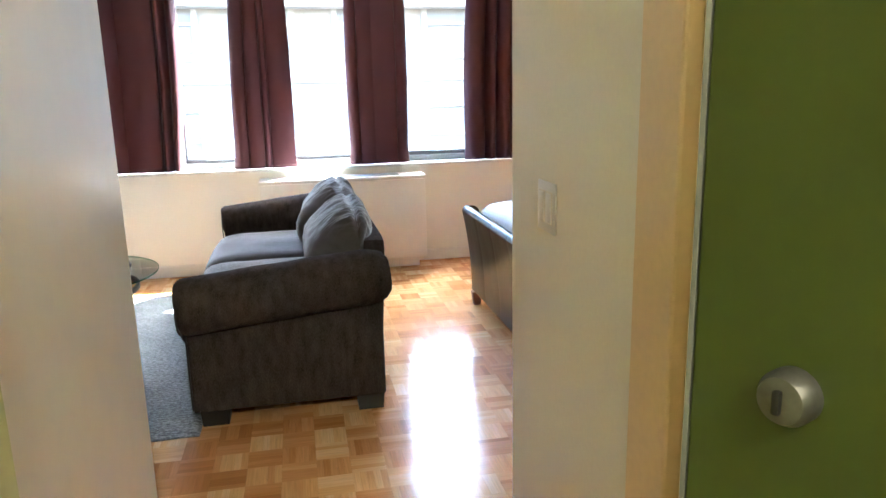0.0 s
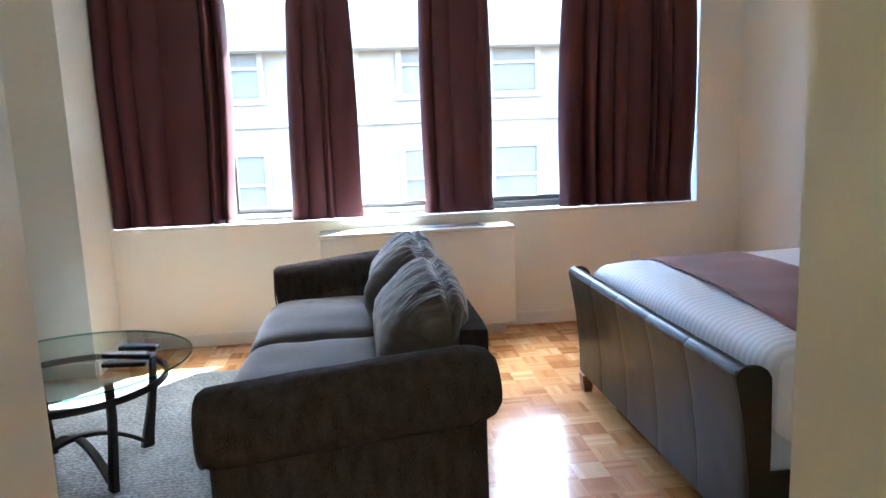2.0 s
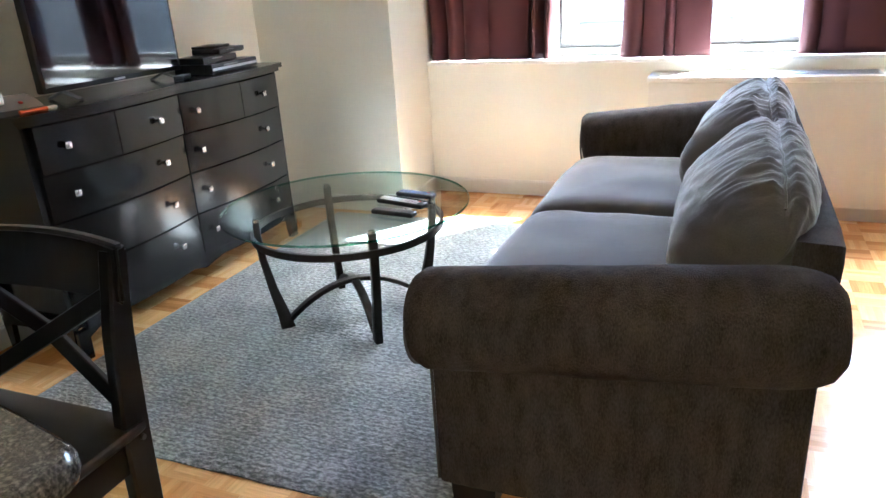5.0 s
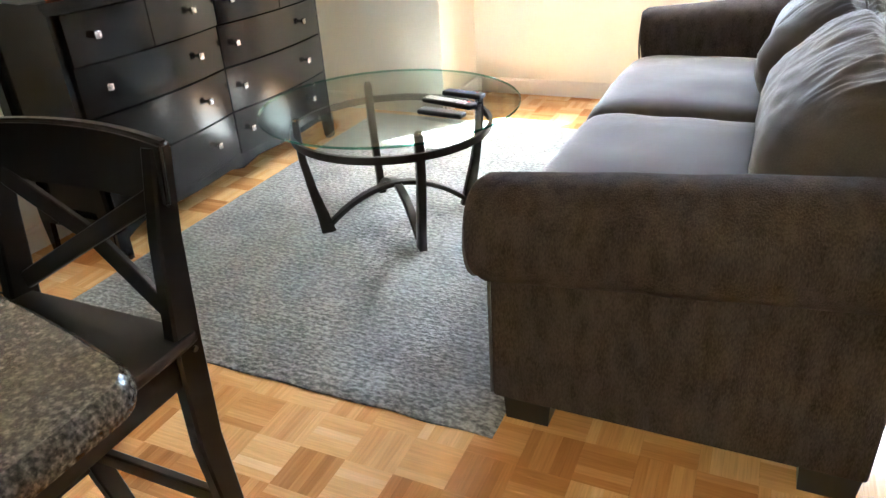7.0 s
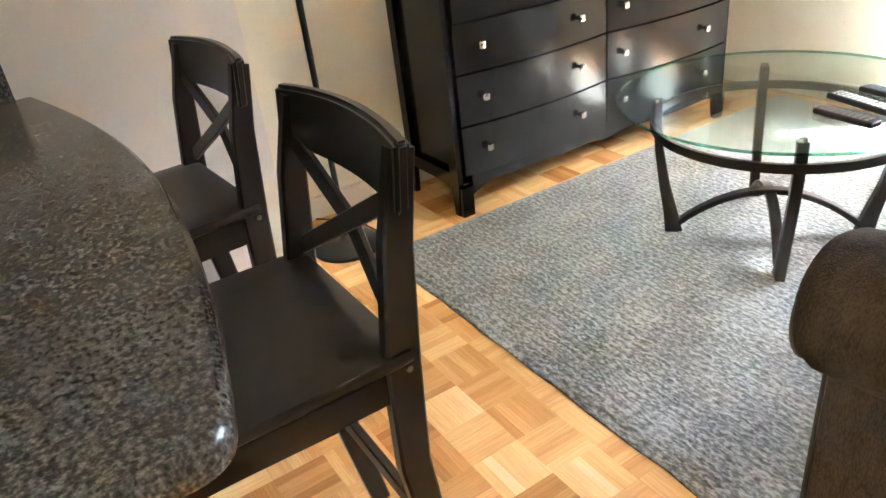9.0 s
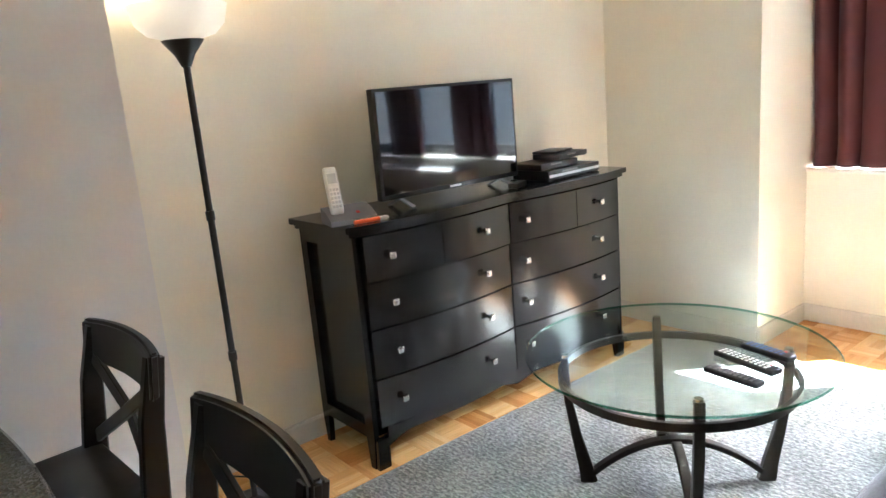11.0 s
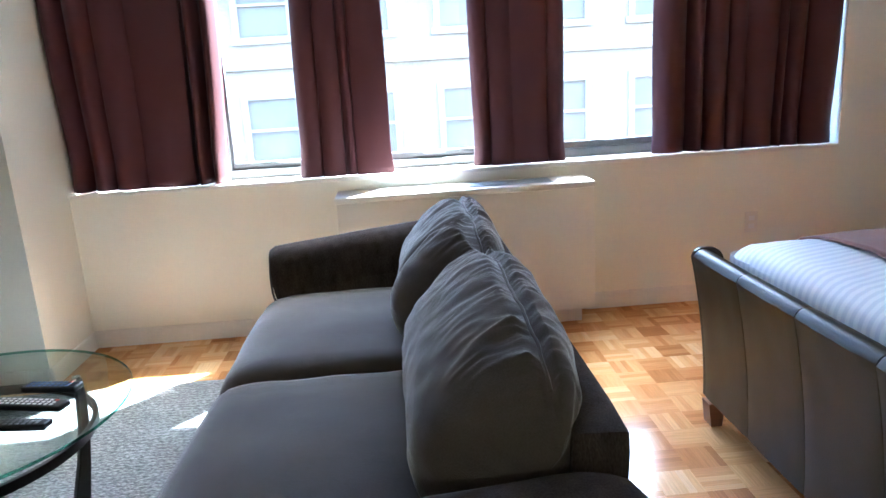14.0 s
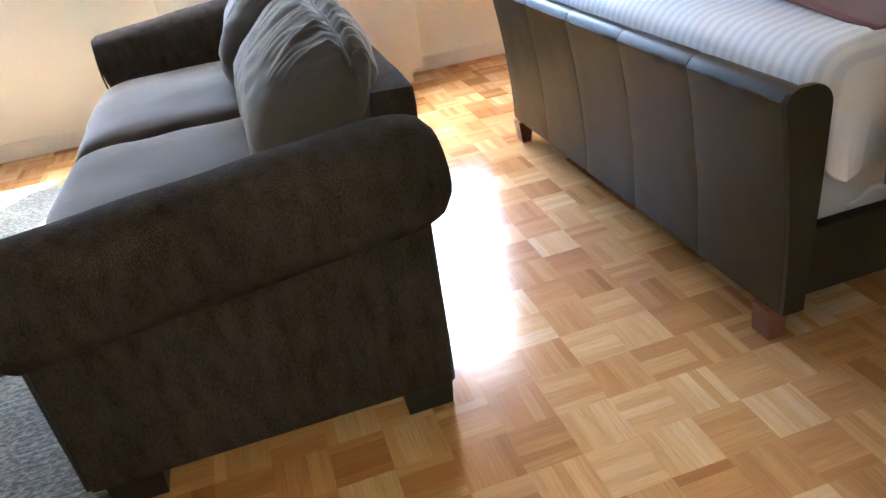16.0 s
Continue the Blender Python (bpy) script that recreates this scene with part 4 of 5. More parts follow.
knob_y = (-0.620, -0.168, 0.072, 0.540)
for ri, (z0, z1) in enumerate(rows_z):
    spans = [(-DW + 0.030, -0.004), (0.004, DW - 0.030)] if ri < 3 else [(-DW + 0.030, -0.385), (-0.381, -0.004), (0.004, 0.381), (0.385, DW - 0.030)]
    for y0, y1 in spans:
        d = part("drawer", bowed(bmesh.new(), y0, y1, z0, z1 - 0.004, None, 0.006 + (0.010 if ri == 3 else 0.0), n=20), M_BLACKWOOD, dr)
        for ky in knob_y:
            if y0 < ky < y1:
                zc = (z0 + z1) / 2 + 0.004
                kx = bow(ky) + 0.006 + (0.010 if ri == 3 else 0.0)
                kb = sweep(bmesh.new(), [(kx, ky, zc), (kx + 0.016, ky, zc)], circ(0.006, 8))
                add_box(kb, kx + 0.016, kx + 0.027, ky - 0.0125, ky + 0.0125, zc - 0.0125, zc + 0.0125, bev=0.003)
                part("knob", kb, M_CHROME, d, "square silver knob")

tv = thing("television", "black flat television on two metal feet", "television", pose(-2.680, 4.105, DH))
part("panel", boxm(-0.035, 0.0, -0.365, 0.365, 0.035, 0.452, bev=0.004), M_BLACK, tv)
part("screen", boxm(0.0003, 0.0015, -0.352, 0.352, 0.055, 0.440), M_SCREEN, tv, "glossy black screen")
part("housing", boxm(-0.07, -0.0355, -0.24, 0.24, 0.06, 0.28, bev=0.012), M_BLACK, tv)
for y in (-0.27, 0.27):
    bm = sweep(bmesh.new(), [(-0.09, y, 0.004), (-0.018, y, 0.034), (0.07, y, 0.004)], rect(0.022, 0.007, 0.002), up=(0, 0, 1))
    part("stand_foot", bm, M_GREYPL, tv, "grey metal foot")
part("badge", boxm(0.0016, 0.0022, -0.03, 0.03, 0.041, 0.049), M_SILVER, tv)


def av_box(name, x, y, z, hx, hy, h, rz, lab, lip=False):
    b = thing(name, lab, "media box", pose(x, y, z, 0, 0, rz))
    part("case", boxm(-hx, hx, -hy, hy, 0.003, h, bev=0.004), M_BLACK, b)
    for sx in (-1, 1):
        for sy in (-1, 1):
            part("foot", boxm(sx * hx * 0.8 - 0.008, sx * hx * 0.8 + 0.008, sy * hy * 0.85 - 0.008, sy * hy * 0.85 + 0.008, 0.0, 0.0028), M_GREYPL, b)
    if lip:
        part("trim_strip", boxm(hx + 0.0003, hx + 0.003, -hy + 0.004, hy - 0.004, h * 0.35, h * 0.6), M_SILVER, b, "bright trim strip")
    part("display", boxm(hx + 0.0003, hx + 0.0016, -hy * 0.5, hy * 0.1, h * 0.66, h * 0.85), M_GREYPL, b)
    return b


av_box("disc_player", -2.675, 4.715, DH, 0.105, 0.185, 0.045, 3, "black disc player with a bright trim strip on the dresser", True)
av_box("cable_box", -2.68, 4.64, DH + 0.0455, 0.09, 0.13, 0.032, 3, "black cable box stacked on the disc player")
av_box("cable_box", -2.68, 4.75, DH + 0.078, 0.075, 0.115, 0.026, 8, "small rounded black box stacked on the cable box")
av_box("router", -2.69, 4.71, DH + 0.1045, 0.06, 0.085, 0.014, 14, "thin black router on top of the stacked boxes")
pw = thing("power_adapter", "black power adapter lying on the dresser", "power adapter", pose(-2.60, 4.38, DH, 0, 0, 20))
part("brick", boxm(-0.022, 0.022, -0.05, 0.05, 0.0, 0.022, bev=0.005), M_BLACK, pw)
cabp = [(-0.0, 0.05, 0.008), (-0.02, 0.10, 0.006), (-0.05, 0.14, 0.006), (-0.10, 0.15, 0.006)]
part("cable", sweep(bmesh.new(), cabp, circ(0.003, 6)), M_BLACK, pw)

ph = thing("cordless_phone", "white cordless phone standing in a grey answering base", "telephone", pose(-2.63, 3.545, DH, 0, 0, -14))
part("base", prism(bmesh.new(), [(-0.055, 0.0), (0.065, 0.0), (0.065, 0.018), (0.0, 0.045), (-0.055, 0.055)], "y", -0.075, 0.095), M_GREYPL, ph)
hs = part("handset", move_in(rounded(0.013, 0.025, 0.085, 0.011, 6), pose(-0.005, -0.035, 0.115, 0, -17, 0)), M_WHITEPL, ph)
hm = pose(-0.005, -0.035, 0.115, 0, -17, 0)
part("display", move_in(boxm(0.0131, 0.0142, -0.016, 0.016, 0.025, 0.06, bev=0.0005, seg=1), hm), M_SILVER, hs, "grey phone display")
for i in range(5):
    for j in (-1, 0, 1):
        part("key", move_in(boxm(0.0131, 0.0152, j * 0.012 - 0.004, j * 0.012 + 0.004, -0.062 + i * 0.015, -0.053 + i * 0.015), hm), M_SILVER, hs)
part("light", move_in(boxm(-0.006, 0.006, -0.006, 0.006, 0.0, 0.004, bev=0.001), pose(0.03, 0.035, 0.034, 0, 24, 0)), M_RED, ph, "red button")
pen = thing("pen", "orange and white marker pen on the dresser edge", "pen", pose(-2.538, 3.585, DH + 0.008, 0, 0, 80))
part("barrel", sweep(bmesh.new(), [(-0.06, 0, 0), (0.035, 0, 0)], circ(0.0075, 10)), M_ORANGE, pen)
part("cap", sweep(bmesh.new(), [(0.0355, 0, 0), (0.062, 0, 0), (0.07, 0, 0)], circ(0.0078, 10), scales=[(1, 1), (1, 1), (0.6, 0.6)]), M_WHITEPL, pen)

# ---- floor lamp ----
fl = thing("floor_lamp", "black torchiere floor lamp with a lit white bowl", "floor lamp", pose(-2.66, 3.072, 0))
part("base", lathe(bmesh.new(), [(0.0, 0.0), (0.125, 0.0), (0.125, 0.012), (0.10, 0.022), (0.03, 0.034), (0.012, 0.05), (0.0, 0.05)], 40), M_BLACK, fl)
part("pole", sweep(bmesh.new(), [(0, 0, 0.045), (0, 0, 1.495)], circ(0.0105, 12), up=(0, 1, 0)), M_BLACK, fl)
for z in (0.55, 1.02):
    part("joint", lathe(bmesh.new(), [(0.0, z), (0.014, z), (0.014, z + 0.03), (0.0, z + 0.03)], 14), M_BLACK, fl)
part("cup", lathe(bmesh.new(), [(0.0, 1.490), (0.014, 1.490), (0.030, 1.525), (0.058, 1.560), (0.062, 1.567), (0.0, 1.567)], 32), M_BLACK, fl)
part("bowl", lathe(bmesh.new(), [(0.052, 1.569), (0.098, 1.582), (0.128, 1.612), (0.142, 1.666), (0.138, 1.667), (0.123, 1.617), (0.094, 1.589), (0.050, 1.575)], 44), M_BOWL, fl, "lit white glass bowl")
fb = new("floor_lamp_bulb", bpy.data.lights.new("floor_lamp_bulb", "POINT"))
fb.data.energy, fb.data.color, fb.data.shadow_soft_size = 0.13, (1.0, 0.66, 0.36), 0.05
fb.location = (-2.66, 3.072, 1.662)
part("cord", sweep(bmesh.new(), [(0.05, 0.02, 0.02), (0.10, 0.06, 0.006), (0.03, 0.14, 0.006), (-0.15, 0.12, 0.006), (-0.25, 0.04, 0.006), (-0.285, 0.0, 0.01)], circ(0.0035, 6), up=(0, 1, 0.1)), M_BLACK, fl, "thin black cord")

# ---- bar counter and chairs ----
cnt = thing("bar_counter", "dark speckled granite bar counter with a rounded corner", "counter", pose(0, 0, 0))


def counter_outline(o):
    pts = [(-2.408, 1.40), (-1.034, 1.40), (-1.034, 2.086), (-0.952 - o, 2.086)]
    cx, cy, r = -1.002, 2.248, 0.05
    for i in range(9):
        a = radians(82 * i / 8)
        pts.append((cx + (r - o) * math.cos(a), cy + (r - o) * math.sin(a)))
    for i in range(1, 18):
        u = i / 17
        pts.append((-0.998 - 1.410 * u, 2.298 + 0.040 * u + 0.072 * math.sin(math.pi * u ** 0.9) - 0.060 * u ** 3 - o))
    return pts


slab = bmesh.new()
levels = [(0.012, 0.784), (0.003, 0.787), (0.0, 0.796), (0.0, 0.806), (0.003, 0.816), (0.010, 0.822)]
rings = [[slab.verts.new((x, y, z)) for x, y in counter_outline(o)] for o, z in levels]
for a, b in zip(rings, rings[1:]):
    for i in range(len(a)):
        slab.faces.new((a[i], a[(i + 1) % len(a)], b[(i + 1) % len(b)], b[i]))
slab.faces.new(rings[0][::-1])
slab.faces.new(rings[-1])
bmesh.ops.recalc_face_normals(slab, faces=slab.faces[:])
part("slab", slab, M_GRANITE, cnt)
part("upstand", boxm(-2.408, -2.380, 1.40, 2.236, 0.8225, 0.975, bev=0.003), M_GRANITE, cnt, "granite upstand against the wall")

cloth = bmesh.new()
g_ = []
for i in range(25):
    u = i / 24
    col_ = []
    for j in range(9):
        v = j / 8
        col_.append(cloth.verts.new((-1.035 - 0.20 * u, 2.052 + 0.010 * math.sin(u * 22 + v) * (0.4 + v), 0.775 - 0.42 * v)))
    g_.append(col_)
for i in range(24):
    for j in range(8):
        cloth.faces.new((g_[i][j], g_[i + 1][j], g_[i + 1][j + 1], g_[i][j + 1]))
cl_ob = solo("towel", cloth, M_WHITE, "white cloth hanging in folds under the bar counter", "towel")
sm = cl_ob.modifiers.new("thickness", "SOLIDIFY")
sm.thickness = 0.004


def bar_chair():
    """Black-brown bar chair: raked back, crossed slats, scooped seat, footrests. Its back is at +y."""
    c = thing("bar_chair", "black-brown wooden bar chair with a crossed back", "chair", group="chairs at the bar counter")
    W = 0.178
    seat = rounded(0.198, 0.195, 0.013, 0.011, 10, 0.0, lambda co: Vector((co.x, co.y, co.z - 0.006 * (1 - (co.x / 0.2) ** 2) * (1 - (co.y / 0.2) ** 2))))
    part("seat", move_in(seat, pose(0, -0.015, 0.617)), M_CHAIR, c)
    for s in (-1, 1):
        post = [(s * (W - 0.016), 0.212, 0.0), (s * (W - 0.008), 0.180, 0.20), (s * W, 0.156, 0.42), (s * W, 0.163, 0.60), (s * (W - 0.004), 0.185, 0.78), (s * (W - 0.008), 0.213, 0.905)]
        p = part("back_post", sweep(bmesh.new(), post, rect(0.026, 0.048, 0.004), up=(0, 1, 0), scales=[(1, 0.8), (1, 0.9), (1, 1.05), (1, 1.15), (1, 0.95), (1, 0.75)]), M_CHAIR, c)
        part("bolt", sweep(bmesh.new(), [(s * (W + 0.012), 0.168, 0.598), (s * (W + 0.0175), 0.168, 0.598)], circ(0.005, 10)), M_STEEL, p, "steel bolt head")
        leg = [(s * (W + 0.012), -0.215, 0.0), (s * (W + 0.002), -0.195, 0.30), (s * (W - 0.006), -0.180, 0.603)]
        f = part("front_leg", sweep(bmesh.new(), leg, rect(0.030, 0.045, 0.004), up=(0, 1, 0), scales=[(0.8, 0.75), (1, 1), (1, 1.1)]), M_CHAIR, c)
        part("bolt", sweep(bmesh.new(), [(s * (W + 0.010), -0.183, 0.590), (s * (W + 0.0135), -0.183, 0.590)], circ(0.005, 10)), M_STEEL, f, "steel bolt head")
        x0, x1 = sorted((s * (W - 0.014), s * (W + 0.006)))
        part("side_apron", boxm(x0, x1, -0.16, 0.145, 0.545, 0.603, bev=0.003), M_CHAIR, c)
        part("side_stretcher", sweep(bmesh.new(), [(s * (W + 0.006), -0.19, 0.235), (s * (W - 0.004), 0.172, 0.235)], rect(0.018, 0.034, 0.003)), M_CHAIR, c)
        a = (s * (W - 0.018), 0.173, 0.652)
        b = (-s * (W - 0.02), 0.197, 0.835)
        mid = (0, 0.196 + s * 0.006, 0.745)
        part("cross_slat", sweep(bmesh.new(), [a, mid, b], rect(0.012, 0.030, 0.002), up=(0, 0.2, 1)), M_CHAIR, c)
    part("front_apron", boxm(-W + 0.016, W - 0.016, -0.19, -0.17, 0.545, 0.603, bev=0.003), M_CHAIR, c)
    part("back_apron", boxm(-W + 0.016, W - 0.016, 0.145, 0.165, 0.545, 0.603, bev=0.003), M_CHAIR, c)
    part("footrest", sweep(bmesh.new(), [(-W, -0.205, 0.185), (W, -0.205, 0.185)], rect(0.022, 0.038, 0.003)), M_CHAIR, c)
    part("back_stretcher", sweep(bmesh.new(), [(-W, 0.170, 0.265), (W, 0.170, 0.265)], rect(0.018, 0.034, 0.003)), M_CHAIR, c)
    rail = bmesh.new()
    n = 18
    sec = []
    for i in range(n + 1):
        u = -1 + 2 * i / n
        y = 0.205 + 0.026 * (1 - u * u)
        zt, zb = 0.925 - 0.006 * u * u, 0.822 + 0.004 * u * u
        x = u * 0.199
        sec.append([rail.verts.new((x, y - 0.011 - (0.012 if z < 0.87 else 0), z)) for z in (zb, zt)] + [rail.verts.new((x, y + 0.011 - (0.012 if z < 0.87 else 0), z)) for z in (zt, zb)])
    for a, b in zip(sec, sec[1:]):
        for k in range(4):
            rail.faces.new((a[k], a[(k + 1) % 4], b[(k + 1) % 4], b[k]))
    rail.faces.new(sec[0][::-1])
    rail.faces.new(sec[-1])
    bmesh.ops.recalc_face_normals(rail, faces=rail.faces[:])
    bmesh.ops.bevel(rail, geom=[e for e in rail.edges if len(e.link_faces) == 2 and e.calc_face_angle() > 0.9], offset=0.006, segments=3, affect="EDGES")
    part("top_rail", rail, M_CHAIR, c, "curved top rail")
    return c


ch = bar_chair()
ch.matrix_basis = pose(-1.388, 2.392, 0)
copy_thing(ch, pose(-2.012, 2.392, 0, 0, 0, 4))

# ---- bed ----
bed = thing("bed", "queen bed with a padded black faux-leather sleigh footboard", "bed", pose(0.555, 3.065, 0))


def foot_profile(z):
    """The footboard's face leans and rolls outwards at the top."""
    u = (z - 0.09) / 0.56
    return 0.060 - 0.066 * u ** 1.9


PW = 0.3215
for i in range(5):
    y0, y1 = i * PW + 0.0015, (i + 1) * PW - 0.0015
    bm = bmesh.new()
    nz, ny = 22, 12
    front = []
    for j in range(ny + 1):
        v = j / ny
        col_ = []
        for k in range(nz + 1):
            z = 0.09 + 0.53 * k / nz
            puff = 0.0022 * (1 - (2 * v - 1) ** 10) + 0.0015 * noise.noise((v * 4 + i, z * 9, 3))
            col_.append((foot_profile(z) - puff, y0 + (y1 - y0) * v, z))
        for k in range(9):
            a = radians(180 - 20 - 24 * k)
            rr_ = 0.034 + (0.0018 * (1 - (2 * v - 1) ** 10))
            col_.append((foot_profile(0.62) + 0.034 + rr_ * math.cos(a), y0 + (y1 - y0) * v, 0.612 + rr_ * math.sin(a)))
        for z in (0.55, 0.35, 0.09):
            col_.append((foot_profile(z) + 0.065, y0 + (y1 - y0) * v, z))
        front.append([bm.verts.new(p) for p in col_])
    for a, b in zip(front, front[1:]):
        for k in range(len(a)):
            q = (k + 1) % len(a)
            bm.faces.new((a[k], a[q], b[q], b[k]))
    bm.faces.new(front[0][::-1])
    bm.faces.new(front[-1])
    bmesh.ops.recalc_face_normals(bm, faces=bm.faces[:])
    part("footboard_panel", bm, M_LEATHER, bed)
cap_ = [(foot_profile(0.09 + 0.53 * k / 12), 0.09 + 0.53 * k / 12) for k in range(13)] + [(0.010, 0.640), (0.030, 0.650)]
cap_ += [(0.062 + 0.052 * math.sin(radians(a)), 0.598 + 0.052 * math.cos(radians(a))) for a in range(0, 91, 15)] + [(0.118, 0.40), (0.118, 0.09)]
for y0, y1 in ((-0.014, 0.0), (5 * PW, 5 * PW + 0.014)):
    part("footboard_end", prism(bmesh.new(), cap_, "y", y0, y1), M_LEATHER, bed, "black rounded footboard end")
for y in (0.045, 1.565):
    bm = prism(bmesh.new(), [(0.045, 0.088), (0.105, 0.088), (0.095, 0.0), (0.055, 0.0)], "y", y - 0.03, y + 0.03)
    part("leg", bm, M_LEG, bed, "walnut-stained tapered leg")
for y in (0.02, 1.555):
    part("side_rail", boxm(0.112, 2.13, y, y + 0.035, 0.10, 0.285, bev=0.006), M_LEATHER, bed)
part("box_spring", move_in(rounded(1.005, 0.745, 0.085, 0.03, 8), pose(1.125, 0.805, 0.335)), M_WHITE, bed, "white box spring edge")
part("mattress", move_in(rounded(1.00, 0.735, 0.10, 0.06, 8), pose(1.13, 0.805, 0.515)), M_WHITE, bed)


def duvet_fn(co):
    drop = max(0.0, abs(co.y) - 0.70) / 0.12
    co.z += 0.012 * noise.noise((co.x * 4, co.y * 4, 0.3)) + 0.006 * noise.noise((co.x * 11, co.y * 11, 2))
    if drop > 0 and co.z < 0:
        co.y += (0.018 * math.sin(co.x * 17) + 0.01 * math.sin(co.x * 41 + 1)) * (1 if co.y > 0 else -1)
        co.z -= 0.20 * min(1, drop)
    if co.x < -0.45:
        co.z -= 0.025 * ((-0.45 - co.x) / 0.53) ** 3
    if co.y > 0.45:
        co.z -= 0.045 * ((co.y - 0.45) / 0.36) ** 2 * (1 if co.z > 0 else 0)
    return co


dv = thing("duvet", "white woven-stripe duvet bulging over the footboard", "duvet", pose(1.655, 3.87, 0.630))
part("cover", rounded(0.985, 0.815, 0.075, 0.07, 40, 0.035, duvet_fn), M_SHEET, dv)
hp_ = [(-0.93 + 1.86 * i / 60, -0.835 - 0.018 * math.sin((-0.93 + 1.86 * i / 60) * 17) - 0.01 * math.sin((-0.93 + 1.86 * i / 60) * 41 + 1), -0.262) for i in range(61)]
part("hem", sweep(bmesh.new(), hp_, circ(0.006, 6)), M_WHITE, dv, "stitched white hem")
th = bmesh.new()
g_ = []
for i in range(21):
    row = []
    for j in range(49):
        x = 0.86 + 0.45 * i / 20
        y = 3.87 - 0.845 + 1.69 * j / 48
        e = abs(y - 3.87)
        z = 0.704 + 0.035 * max(0, 1 - (e / 0.815) ** 2) * 1.0 + 0.006 * noise.noise((x * 6, y * 6, 8))
        z -= 0.025 * (max(0.0, 1.205 - x) / 0.53) ** 3 + 0.003
        if y > 4.32:
            z -= 0.045 * ((y - 4.32) / 0.36) ** 2
        if e > 0.735:
            t_ = (e - 0.735) / 0.11
            z -= 0.30 * t_ ** 1.6
            y = 3.87 + (1 if y > 3.87 else -1) * (0.735 + 0.11 * math.sin(min(1, t_) * math.pi / 2))
        x += 0.10 * (j / 48 - 0.5)
        row.append(th.verts.new((x, y, z)))
    g_.append(row)
for i in range(20):
    for j in range(48):
        th.faces.new((g_[i][j], g_[i + 1][j], g_[i + 1][j + 1], g_[i][j + 1]))
bmesh.ops.recalc_face_normals(th, faces=th.faces[:])
tw = thing("throw_blanket", "chocolate-brown fleece throw folded across the bed", "blanket")
tc_ = part("cloth", th, M_THROW, tw)
so_ = tc_.modifiers.new("thickness", "SOLIDIFY")
so_.thickness, so_.offset = 0.008, 1
for y in (3.49, 4.25):
    solo("pillow", rounded(0.19, 0.33, 0.085, 0.08, 12, 0.03, lambda co: co + Vector((0, 0, 0.01 * noise.noise((co.x * 6, co.y * 6, 4))))), M_SHEET, "white striped bed pillow at the bed head", "pillow", pose(2.42, y, 0.775, 0, -14, 0), "pillows on the bed")

# ---- nightstand and lamp ----
ns = thing("nightstand", "black-brown nightstand beside the bed", "nightstand", pose(2.44, 4.935, 0))
part("top", boxm(-0.22, 0.22, -0.22, 0.24, 0.665, 0.690, bev=0.004), M_BLACKWOOD, ns)
part("case", boxm(-0.20, 0.20, -0.20, 0.22, 0.10, 0.664), M_BLACKWOOD, ns)
for z0, z1 in ((0.12, 0.38), (0.39, 0.64)):
    d = part("drawer", boxm(-0.215, -0.2005, -0.185, 0.205, z0, z1, bev=0.003), M_BLACKWOOD, ns)
    part("knob", boxm(-0.24, -0.2155, -0.005, 0.02, (z0 + z1) / 2 - 0.012, (z0 + z1) / 2 + 0.012, bev=0.003), M_CHROME, d)
for x in (-0.18, 0.18):
    for y in (-0.18, 0.20):
        part("foot", boxm(x - 0.02, x + 0.02, y - 0.02, y + 0.02, 0.0, 0.0995), M_BLACKWOOD, ns)
tl = thing("table_lamp", "dark table lamp with a lit pinkish cone shade", "table lamp", pose(2.47, 4.955, 0.69))
part("base", lathe(bmesh.new(), [(0.0, 0.0), (0.07, 0.0), (0.07, 0.012), (0.025, 0.03), (0.018, 0.10), (0.035, 0.18), (0.012, 0.27), (0.012, 0.33), (0.0, 0.33)], 32), M_BLACK, tl)
sh_ = part("shade", lathe(bmesh.new(), [(0.175, 0.30), (0.085, 0.53), (0.082, 0.53), (0.172, 0.30), (0.175, 0.30)], 44), M_LSHADE, tl, "lit pinkish fabric shade")
part("rim", lathe(bmesh.new(), [(0.176, 0.296), (0.178, 0.296), (0.178, 0.306), (0.176, 0.306), (0.176, 0.296)], 44), M_TRIM, sh_)
tb = new("table_lamp_bulb", bpy.data.lights.new("table_lamp_bulb", "POINT"))
tb.data.energy, tb.data.color, tb.data.shadow_soft_size = 1.0, (1.0, 0.56, 0.24), 0.04
tb.location = (2.47, 4.955, 0.69 + 0.40)

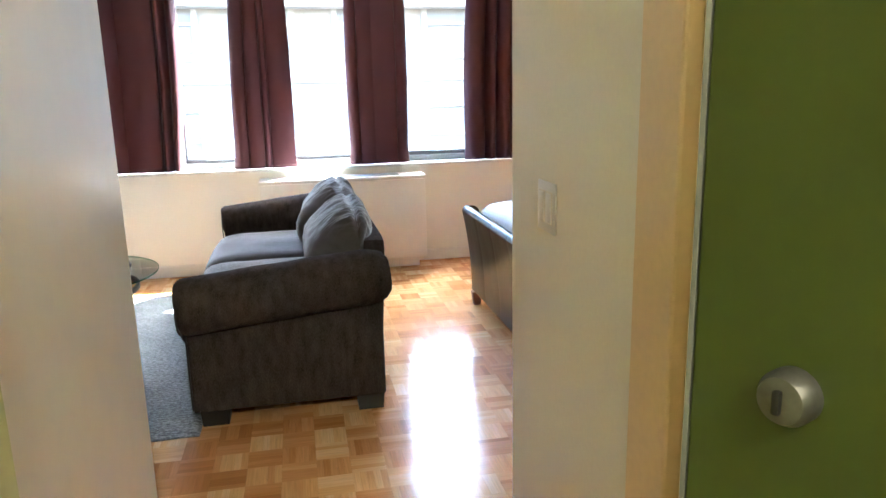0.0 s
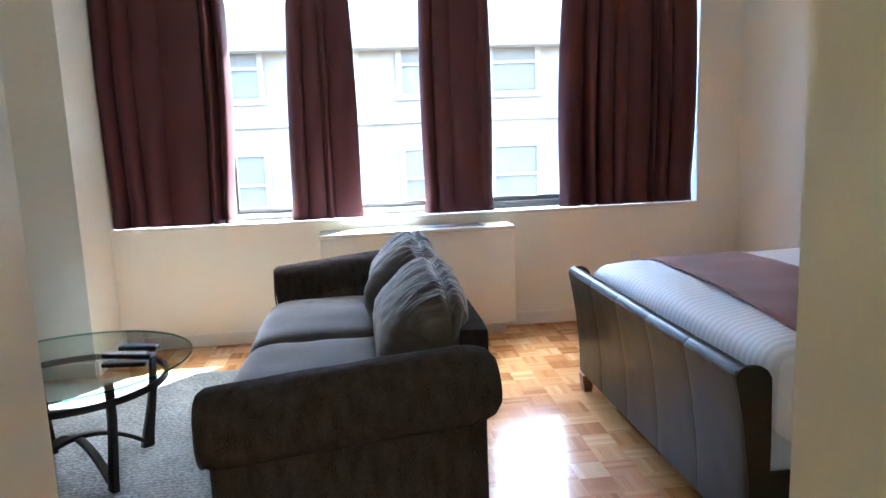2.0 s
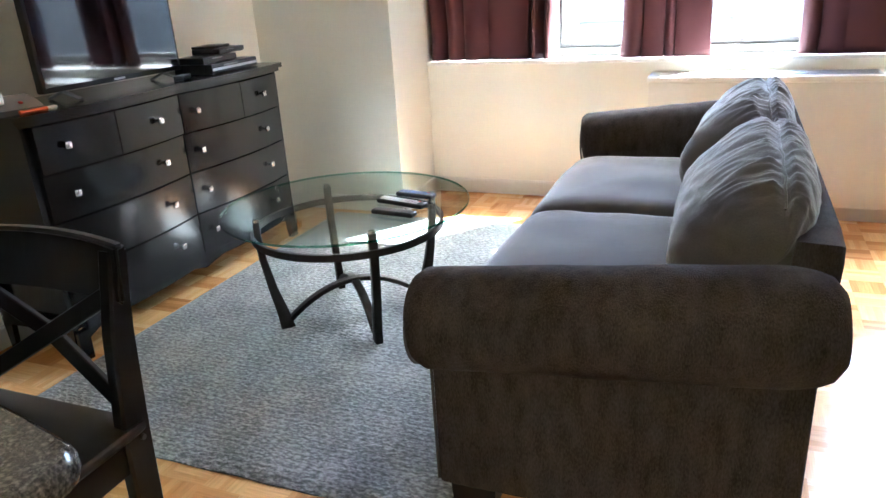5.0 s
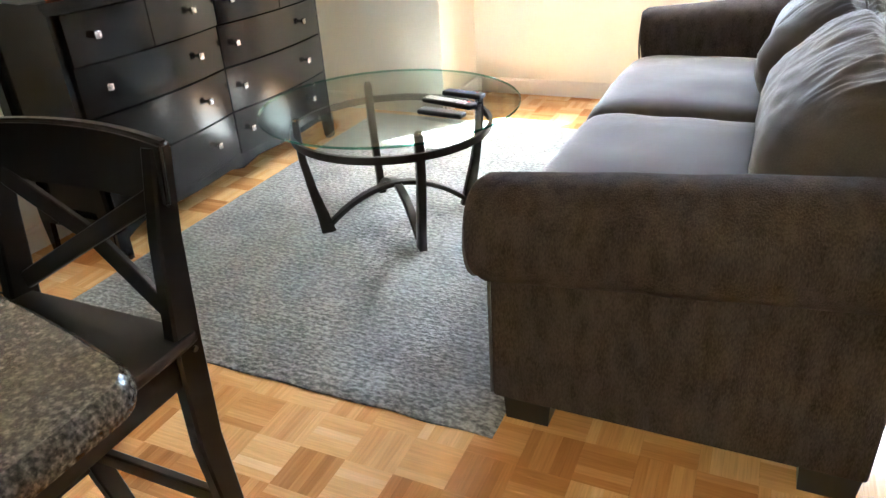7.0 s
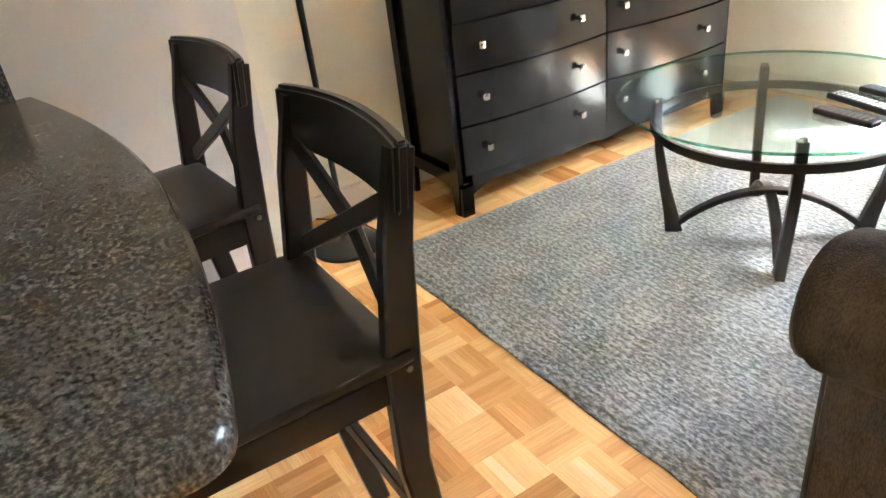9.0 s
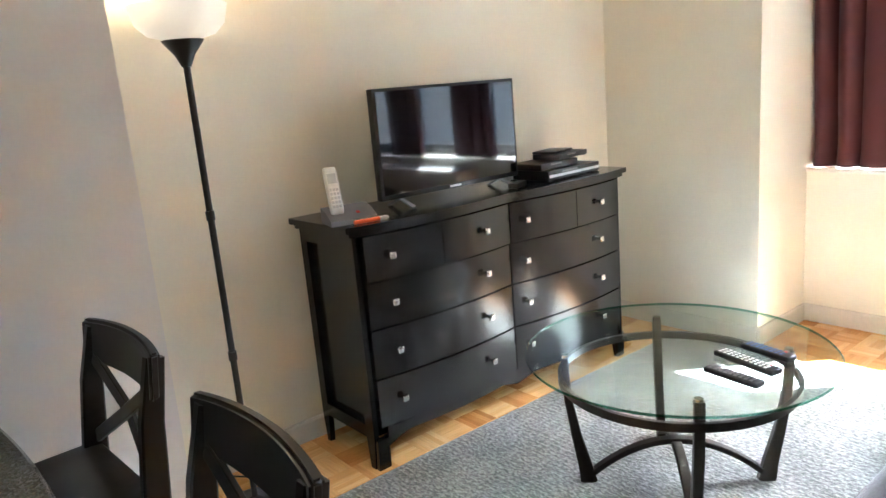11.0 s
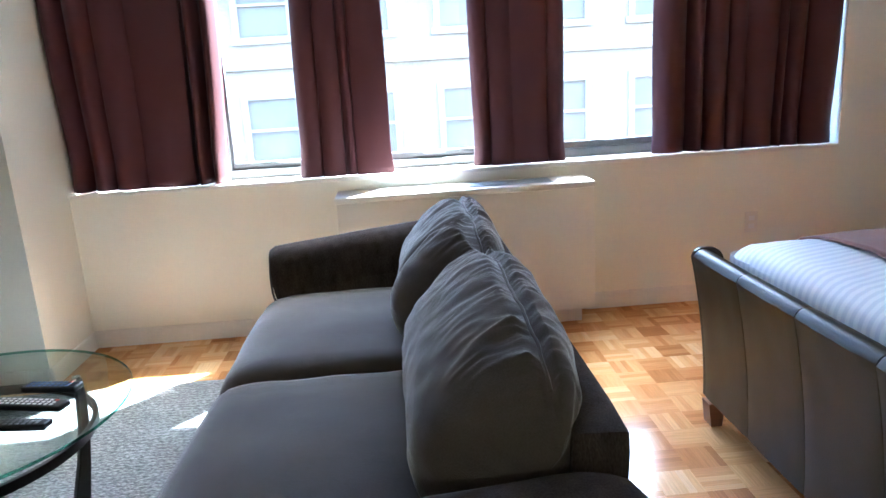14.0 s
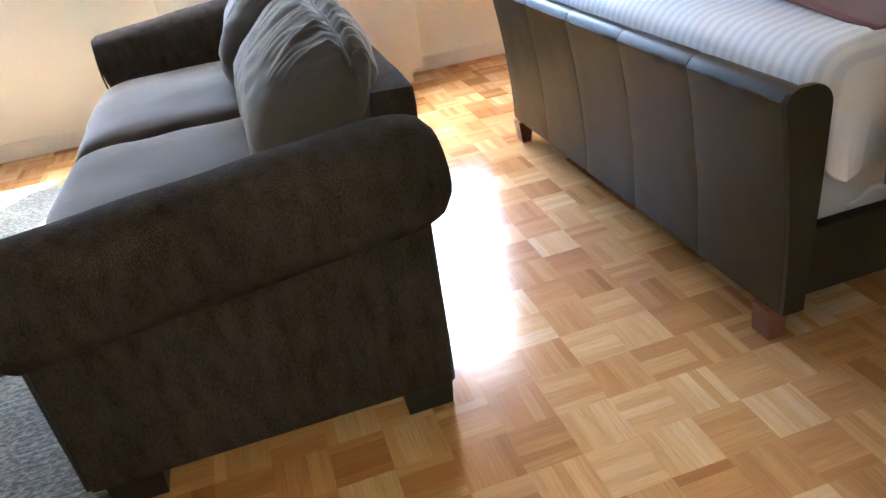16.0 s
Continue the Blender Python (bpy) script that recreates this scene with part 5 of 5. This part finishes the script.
# ---- parquet, finger by finger ----
def finger_mesh(seed, vertical):
    rnd = random.Random(seed)
    fl_, fw_ = PB - 0.0004, PB / PN - 0.0002
    z = 0.0
    hx, hy = (fw_ / 2, fl_ / 2) if vertical else (fl_ / 2, fw_ / 2)
    c = 0.0
    vs = [(sx * (hx - (0 if lv == 0 else c)), sy * (hy - (0 if lv == 0 else c)), (-0.009, -c, z)[0 if lv == 0 else (1 if lv == 1 else 2)]) for lv in (0, 2) for sx, sy in ((-1, -1), (1, -1), (1, 1), (-1, 1))]
    fs = [(4, 5, 6, 7)] + [(i, (i + 1) % 4, 4 + (i + 1) % 4, 4 + i) for i in range(4)]
    me = bpy.data.meshes.new("finger")
    me.from_pydata(vs, [], fs)
    uvl = me.uv_layers.new(name="UVMap")
    for lp in me.loops:
        co = me.vertices[lp.vertex_index].co
        uvl.data[lp.index].uv = (co.y, co.x) if vertical else (co.x, co.y)
    me.materials.append(M_PARQ_ONE)
    return me


FM = {True: finger_mesh(1, True), False: finger_mesh(2, False)}
verts, faces, uvs = [], [], []
prnd = random.Random(11)
singles = 0
for bx in range(48):
    for by in range(54):
        x0, y0 = FX0 + bx * PB, FY0 + by * PB
        if x0 > 2.75 or x0 < -3.05 or y0 > 5.97:
            continue
        vertical = (bx + by) % 2 == 0
        near = -0.06 < x0 < 0.50 and 2.42 < y0 < 3.85
        for k in range(PN):
            o = (k + 0.5) * PB / PN
            cx, cy = (x0 + o, y0 + PB / 2) if vertical else (x0 + PB / 2, y0 + o)
            dz = prnd.uniform(-0.0003, 0.0)
            if near and singles < 300:
                ob = new("parquet_finger", FM[vertical])
                ob.location = (cx, cy, dz)
                ob.parent = floor
                singles += 1
                continue
            me = FM[vertical]
            b = len(verts)
            verts += [(v.co.x + cx, v.co.y + cy, v.co.z + dz) for v in me.vertices]
            faces += [tuple(b + i for i in p.vertices) for p in me.polygons]
            for p in me.polygons:
                for i in p.vertices:
                    co = me.vertices[i].co
                    uvs += [co.y, co.x] if vertical else [co.x, co.y]
pm = bpy.data.meshes.new("parquet_fingers")
pm.from_pydata(verts, [], faces)
ul = pm.uv_layers.new(name="UVMap")
ul.data.foreach_set("uv", uvs)
pm.materials.append(M_PARQ)
po = new("parquet_fingers", pm)
po.parent = floor
tagged(po, kind="stuff")
